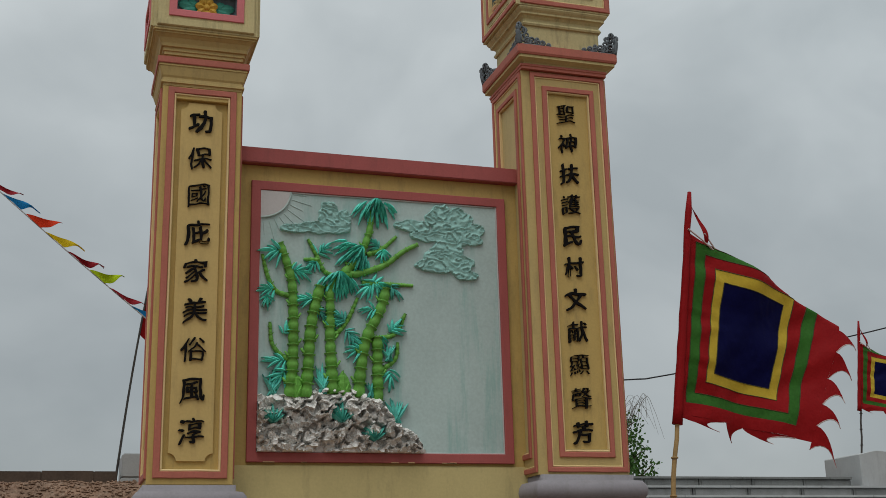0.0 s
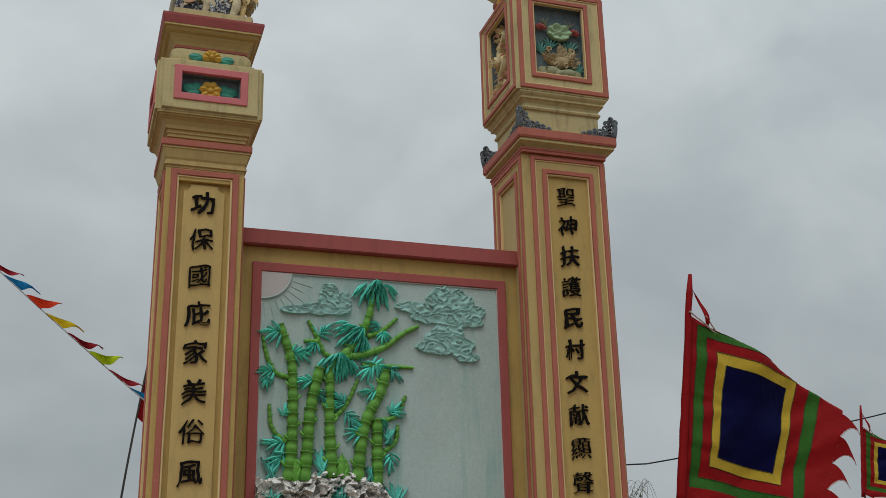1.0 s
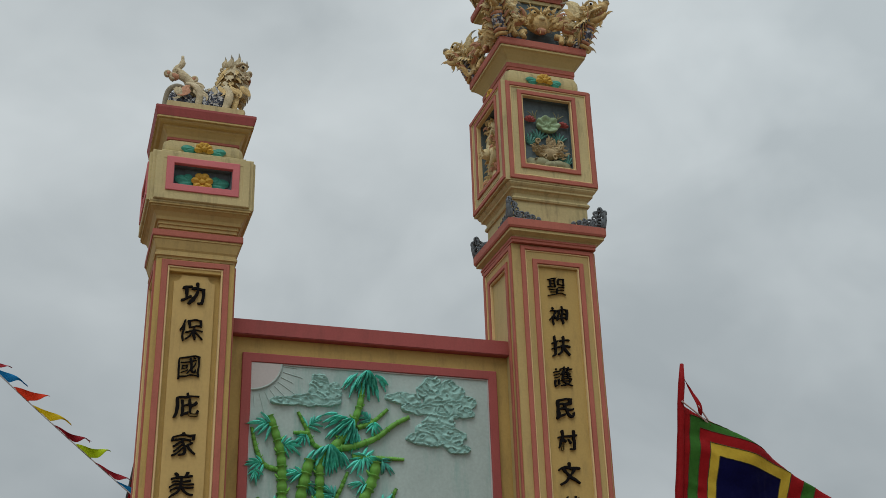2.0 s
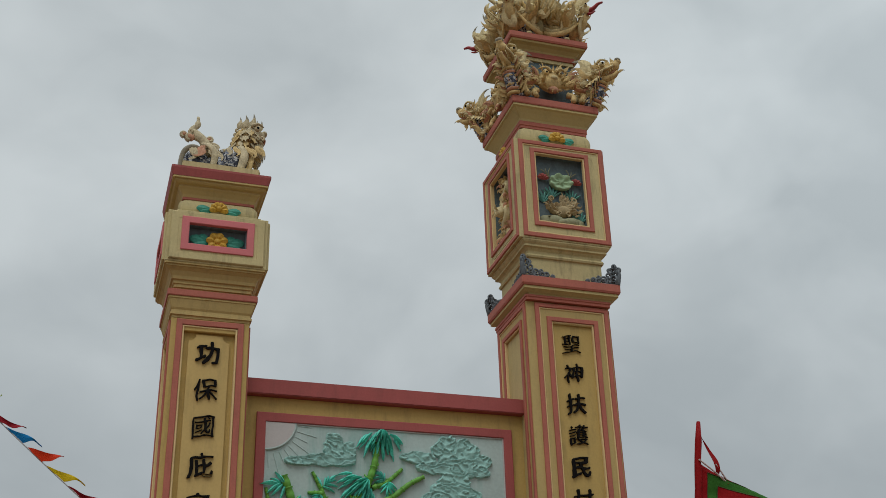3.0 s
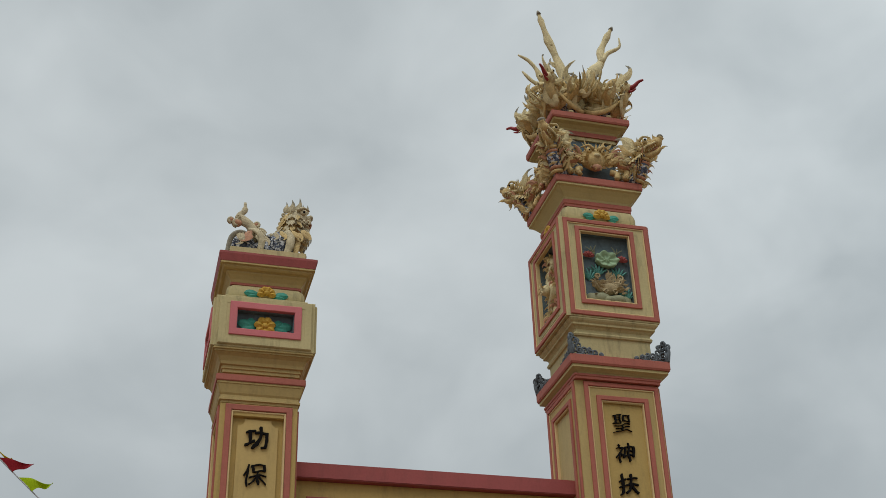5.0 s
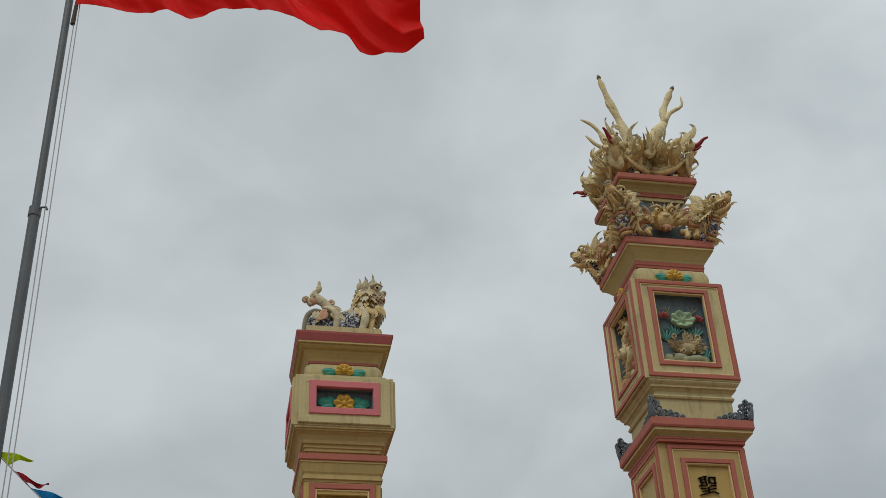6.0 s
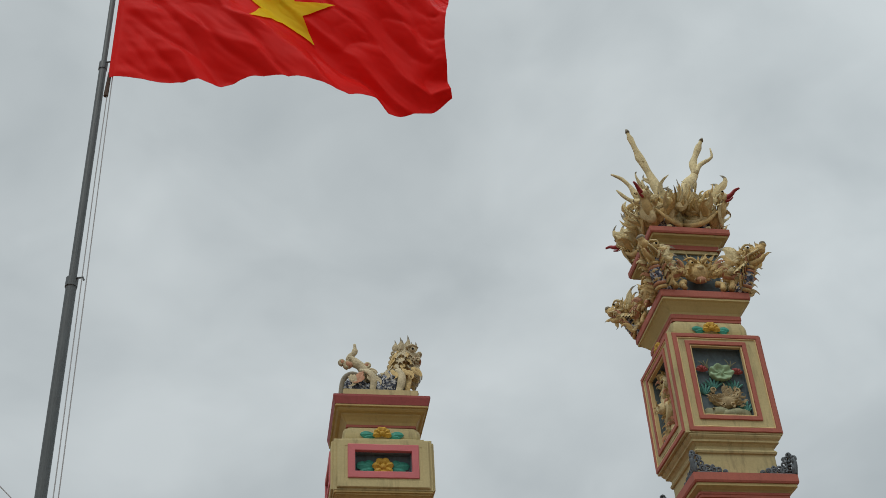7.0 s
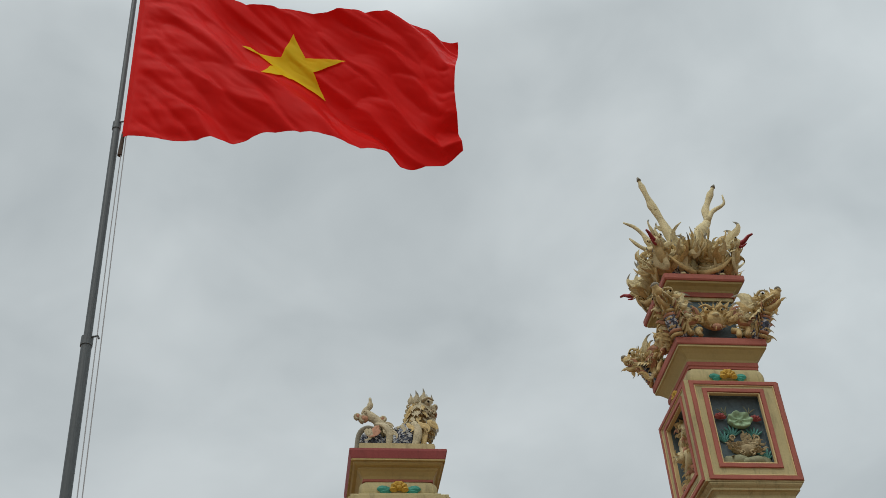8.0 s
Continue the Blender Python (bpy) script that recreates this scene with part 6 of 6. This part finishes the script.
    add_tube(bm, [top + Vector((0, 0, 0.012)), top.lerp(HT, 0.5)] + [surf(0.0, s) for s in np.linspace(0.0, 1.0, 14)], 0.024, 0.036, 10, 0, 1, lambda t: (1 + 0.08 * math.sin(t * 40)) * (1 if t > 0.04 else 0.6))
    part("sleeve", bm, M_FEST_RED, t0, smooth=True)
    # flame-shaped tongues along fly and foot, each with a pale hem
    rnd = random.Random(seed)
    tongues = [(True, 0.93, a, w, ln) for a, w, ln in ((0.30, 0.14, 0.12), (0.44, 0.15, 0.14), (0.59, 0.15, 0.13), (0.74, 0.12, 0.15))]
    tongues += [(True, 0.93, 0.86, 0.13, 0.21)]
    tongues += [(False, 0.95, a, w, ln) for a, w, ln in ((0.0, 0.32, 0.055), (0.34, 0.14, 0.09), (0.48, 0.34, 0.06))]
    for fly, base, s, w, ln in tongues:
        hook = rnd.uniform(0.5, 0.95) if s != 0.86 else 1.25

        def tongue(a, b):
            """a across the root, b out to the tip."""
            wide = (1 - b) ** 1.8
            across = s + w * (hook * 1.25 * b ** 1.6 + a * wide)
            o = base + ln * b
            return surf(o, across) if fly else surf(across, o)
        bm = sheet(tongue, 0.0, 1.0, 0.0, 0.97, 4, 7)
        tg = part("tongue", bm, M_FEST_RED, t0, smooth=True)
        bm = bmesh.new()
        add_tube(bm, [tongue(1.0, b) for b in np.linspace(0, 0.97, 8)], 0.005, 0.003, 5, 0, 1)
        part("hem", bm, M_FEST_EDGE, tg)
    # ribbon tied at the pole's tip
    tip = HT.lerp(top, 0.9)
    end = surf(0.17, -0.005) + Vector((0, -0.03, 0.01))

    def ribbon(u, v):
        p = tip.lerp(end, u)
        p.z += -0.16 * math.sin(math.pi * u) * 0.6 - v * 0.06 * (1 - 0.3 * u)
        p.x += 0.02 * math.sin(u * 7) + 0.045 * v * math.sin(math.pi * min(1.0, u + 0.15))
        p.y += 0.03 * math.sin(u * 9 + v)
        return p
    part("ribbon", sheet(ribbon, 0, 1, 0, 1, 16, 2), M_FEST_RED, t0, smooth=True)
    bm = bmesh.new()
    add_tube(bm, [HT + Vector((-0.01, -0.03, 0.0)), HT.lerp(end, 0.5) + Vector((0, -0.03, -0.02)), end + Vector((0.02, 0, -0.03)), HT.lerp(end, 0.6) + Vector((0, -0.03, 0.05))], 0.007, 0.006, 5)
    part("tie_cord", bm, M_FEST_EDGE, t0)
    return t0


banner("festival_banner", (0.40, -0.5, ground_height(0.40, -0.5)), (0.865, -0.5, 4.225), (0.605, -0.5, 2.47), (0.822, -0.5, 3.935), (1.732, -0.5, 2.272), (2.316, -0.5, 3.586), (2.23, -0.5, 3.154),
       "five-coloured square festival banner with flame edges on bamboo", 3, M_POLE_BAMBOO)
banner("festival_banner", (9.05, 9.0, ground_height(9.05, 9.0)), (9.50, 9.0, 5.66), (9.30, 9.0, 4.10), (9.46, 9.0, 5.30), (10.6, 9.0, 3.85), (11.1, 9.0, 5.05), (11.0, 9.0, 4.6),
       "distant five-coloured festival banner on a thin dark pole", 6, M_POLE_DARK)

# ---- thin pole with a furled dark red flag behind the short pillar ----
tp = thing("thin_flagpole", (-3.06, 3.4, 2.3), "thin dark leaning pole with small furled red flag", "flagpole")
bm = bmesh.new()
add_tube(bm, [(-3.06, 3.4, ground_height(-3.06, 3.4) - 0.1), (-3.04, 3.4, 2.50), (-2.97, 3.4, 3.19), (-2.884, 3.4, 3.884), (-2.77, 3.4, 4.70)], 0.013, 0.009, 7)
part("pole", bm, M_POLE_DARK, tp)
part("flag", sheet(lambda u, v: Vector((-2.905 + 0.125 * v + u * 0.36, 3.4 + 0.03 * math.sin(u * 9), 3.80 + 0.86 * v - 0.30 * u)), 0, 1, 0, 1, 10, 10), M_FEST_RED, tp, smooth=True)

# ---- bunting ----
bunting = thing("bunting", (-3.6, 1.0, 3.8), "string of coloured pennants strung beside the gate", "bunting")
A, B = Vector((-6.3, 1.0, 6.42)), Vector((-2.99, 1.0, 3.42))


def string_at(t):
    p = A.lerp(B, t)
    p.z -= 0.35 * t * (1 - t)
    return p


bm = bmesh.new()
add_tube(bm, [string_at(t) for t in np.linspace(0, 1.01, 30)], 0.005, 0.005, 5, 0, 1)
part("cord", bm, M_ROPE, bunting)
ORDER = ("blue", "red", "lime", "red", "yellow", "orange")      # from the low end upwards
rnd = random.Random(9)
for k in range(15):
    t1 = 1.003 - k * 0.0487
    name = ORDER[k % 6]
    p0, p1 = string_at(t1 - 0.038), string_at(t1)
    blow = Vector((rnd.uniform(0.20, 0.25), rnd.uniform(-0.05, 0.05), rnd.uniform(-0.07, 0.05)))
    ph, amp = rnd.uniform(0, 6), rnd.uniform(0.012, 0.028)

    def pennant(u, v):
        root = p0.lerp(p1, 0.5 + (u - 0.5) * (1 - 0.97 * v))
        q = root + blow * v + Vector((0, 0, -0.03 * v * v))
        q.y += amp * math.sin(v * 7 + ph + u * 3)
        q.z += amp * 1.2 * math.sin(v * 6 + ph) * v
        return q
    part("pennant", sheet(pennant, 0, 1, 0, 1, 6, 10, 0.002), PENNANT[name], bunting, name + " pennant", True)

# ---- steel flagpole with the large red flag ----
PY = 1.0


def pole_x(z):
    """The pole leans a little."""
    return -5.338 - 0.020 * (z - 5)


g0 = ground_height(-5.15, PY)
fp = thing("flagpole", (pole_x(g0), PY, g0), "tall stepped grey steel flagpole with halyard and red flag", "flagpole")
for z0, z1, r in ((g0 - 0.3, 7.86, 0.049), (7.86, 10.62, 0.038), (10.62, 14.2, 0.029)):
    bm = bmesh.new()
    add_tube(bm, [(pole_x(z0), PY, z0), (pole_x(z1), PY, z1)], r, r, 16, 0, 1)
    add_tube(bm, [(pole_x(z1), PY, z1 - 0.10), (pole_x(z1), PY, z1 - 0.005)], r + 0.007, r + 0.007, 16, 0, 1)
    part("pole_section", bm, M_STEEL, fp)
for z in (7.84, 10.60):
    bm = bmesh.new()
    add_tube(bm, [(pole_x(z) + 0.02, PY - 0.03, z), (pole_x(z) + 0.10, PY - 0.05, z), (pole_x(z) + 0.11, PY - 0.05, z - 0.03)], 0.010, 0.010, 6, 0, 1)
    part("rope_guide", bm, M_STEEL, fp)
for dx in (0.085, 0.125):
    bm = bmesh.new()
    add_tube(bm, [(pole_x(z) + dx + w, PY - 0.05, z) for z, w in ((g0 + 0.6, 0.03), (6.0, 0.02), (9.0, 0.0), (13.2, 0.10 - dx))], 0.0055, 0.0055, 5, 0, 2)
    part("halyard", bm, M_ROPE, fp)
bm = bmesh.new()
add_tube(bm, [(pole_x(10.1) + 0.075, PY - 0.05, 10.10), (pole_x(10.4) + 0.085, PY - 0.05, 10.43)], 0.024, 0.018, 8, 0, 1)
part("clip", bm, M_KERB, fp)


def step(a, b, x):
    t = max(0.0, min(1.0, (x - a) / (b - a)))
    return t * t * (3 - 2 * t)


def flag_surface(u, v):
    """u from hoist to fly, v from the lower to the upper edge."""
    low = 10.35 - 0.03 * step(0, 0.3, u) - 0.27 * step(0.35, 0.95, u) + 0.13 * step(0.93, 1.0, u) + (0.048 * math.sin(u * 22 + 4.2) + 0.034 * math.sin(u * 37)) * step(0.08, 0.42, u)
    high = 13.00 - 0.30 * step(0.0, 0.35, u) - 0.34 * step(0.2, 0.6, u) - 0.26 * step(0.45, 0.9, u) - 0.10 * step(0.88, 1.0, u)
    z = low + (high - low) * v
    x = pole_x(z) + 0.075 + 3.70 * u + 0.04 * v * step(0.5, 1.0, u) - 0.16 * (1 - v) * step(0.7, 1.0, u) - 0.15 * math.sin(math.pi * v) * step(0.82, 1.0, u) - 0.10 * v ** 8 * step(0.9, 1.0, u)
    # folds run from the hoist's top down to the fly's foot
    run = u * 1.0 + v * 0.62 + 0.10 * noise.noise((u * 2, v * 2, 3))
    y = PY - 0.065 - 0.25 * u + (0.15 * math.sin(run * 8.0 + 0.8) + 0.05 * math.sin(run * 17 + 1.0)) * step(0.0, 0.4, u)
    y += 0.045 * abs(math.sin(run * 21 + 1.5 * noise.noise((u * 3, v * 3, 6)))) * step(0.02, 0.25, u)
    y += (0.022 * noise.noise((u * 9 + v * 4, v * 6, 4)) + 0.005 * noise.noise((u * 24 + v * 14, v * 12, 9))) * step(0.0, 0.1, u)
    # sharp creases along the folds and small puckers at the hoist
    across, along = u * 1.15 + v * 0.70, v * 1.2 - u * 0.7
    y += 0.034 * max(0.0, 1 - 2.6 * abs(noise.noise((across * 8, along * 1.5, 5)))) ** 2 * step(0.0, 0.08, u)
    y += 0.006 * max(0.0, 1 - 2.5 * abs(noise.noise((across * 26, along * 5, 8)))) ** 2 * step(0.0, 0.05, u)
    y += 0.020 * noise.noise((u * 6, v * 22, 2)) * (1 - step(0.06, 0.26, u)) * step(0.0, 0.06, u) - 0.03 * step(0.0, 0.02, u)
    return Vector((x, y, z))


flag_cloth = part("flag", sheet(flag_surface, 0, 1, 0, 1, 190, 124, 0.004), M_FLAG_RED, fp, "waving plain red flag cloth", True)
# the star, sewn on both faces
for off in (-0.017, 0.021):
    bm = bmesh.new()
    rim = []
    for k in range(10):
        a = math.pi / 2 + k * math.pi / 5
        r = 0.235 if k % 2 == 0 else 0.235 * 0.382
        rim.append((r * math.cos(a) * 0.70, r * math.sin(a)))
    cu_, cv_ = 0.475, 0.60
    rings = []
    N = 18
    outline = []
    for a, b in zip(rim, rim[1:] + rim[:1]):
        for s in range(9):
            outline.append((a[0] + (b[0] - a[0]) * s / 9, a[1] + (b[1] - a[1]) * s / 9))
    for j in range(1, N + 1):
        rings.append([bm.verts.new(flag_surface(cu_ + x * j / N, cv_ + y * j / N) + Vector((0, off, 0))) for x, y in outline])
    mid = bm.verts.new(flag_surface(cu_, cv_) + Vector((0, off, 0)))
    m = len(outline)
    for i in range(m):
        bm.faces.new((mid, rings[0][i], rings[0][(i + 1) % m]))
        for a, b in zip(rings, rings[1:]):
            bm.faces.new((a[i], a[(i + 1) % m], b[(i + 1) % m], b[i]))
    part("star", bm, M_FLAG_STAR, flag_cloth, "yellow five-pointed star", True)

# ---- cable in the distance, held on a short post behind the wall ----
cable = thing("overhead_cable", (4.9, 12.0, 1.2), "black overhead cable on a thin dark post", "cable")
bm = bmesh.new()
add_tube(bm, [(4.9, 12.0, 4.86), (6.454, 12.0, 5.06), (7.472, 12.0, 5.20), (12.06, 12.0, 6.21), (17.0, 12.0, 7.5), (24.0, 12.0, 9.4)], 0.014, 0.014, 6)
part("wire", bm, M_WIRE, cable)
bm = bmesh.new()
add_tube(bm, [(4.9, 12.0, ground_height(4.9, 12) - 0.2), (4.9, 12.0, 4.95)], 0.05, 0.045, 8, 0, 1)
part("post", bm, M_POLE_DARK, cable)

# ---- tree behind the tall pillar ----
tree = thing("tree", (5.15, 10.0, 1.2), "small dark-leaved tree with bare upper twigs", "tree")
rnd = random.Random(14)
gz = ground_height(4.75, 10.0) - 0.1
trunk, twigs = bmesh.new(), []
add_tube(trunk, [(5.1, 10, gz), (5.15, 10.02, 2.0), (5.13, 9.98, 2.9), (5.18, 10, 3.75)], 0.10, 0.045, 9)
for _ in range(34):
    z = rnd.uniform(2.5, 3.75)
    a = rnd.uniform(0, 2 * math.pi)
    ln = rnd.uniform(0.5, 1.0) * (1.1 - (z - 2.2) * 0.25)
    p = Vector((5.15, 10, z))
    d = Vector((math.cos(a), math.sin(a) * 0.9, rnd.uniform(0.15, 0.8)))
    pts = [p, p + d * ln * 0.5 + Vector((0, 0, 0.05)), p + d * ln + Vector((0, 0, rnd.uniform(-0.15, 0.1)))]
    add_tube(trunk, pts, 0.03, 0.006, 6)
    twigs.append(pts)
for k in range(9):
    p = Vector((5.3 + 0.06 * k, 10 + rnd.uniform(-0.2, 0.2), 3.5))
    add_tube(trunk, [(5.2, 10, 3.3), p + Vector((-0.05, 0, 0.45 + 0.05 * k)), p + Vector((0.12, 0, 0.80 + 0.14 * math.sin(k * 2.0))), p + Vector((0.30, 0, 0.92 - 0.09 * k))], 0.006, 0.0015, 5)
    add_tube(trunk, [p + Vector((0.0, 0, 0.55)), p + Vector((0.10 - 0.04 * (k % 3), 0.05, 0.72 + 0.03 * k)), p + Vector((0.22 - 0.12 * (k % 3), 0.05, 0.80))], 0.004, 0.0015, 5)
part("trunk", trunk, M_BARK, tree)
crown = bmesh.new()
for pts in twigs:
    for _ in range(120):
        s = rnd.uniform(0.3, 1.05)
        c = pts[0].lerp(pts[2], s) + Vector([rnd.gauss(0, 0.085) for _ in range(3)])
        n = Vector([rnd.gauss(0, 1) for _ in range(3)]).normalized()
        d = n.orthogonal().normalized()
        w = n.cross(d)
        ln, wd = rnd.uniform(0.05, 0.10), rnd.uniform(0.018, 0.030)
        q = [c - d * ln / 2, c + w * wd, c + d * ln / 2, c - w * wd]
        q[0].z += 0.01
        crown.faces.new([crown.verts.new(v) for v in q])
part("crown", crown, M_FOLIAGE, tree)
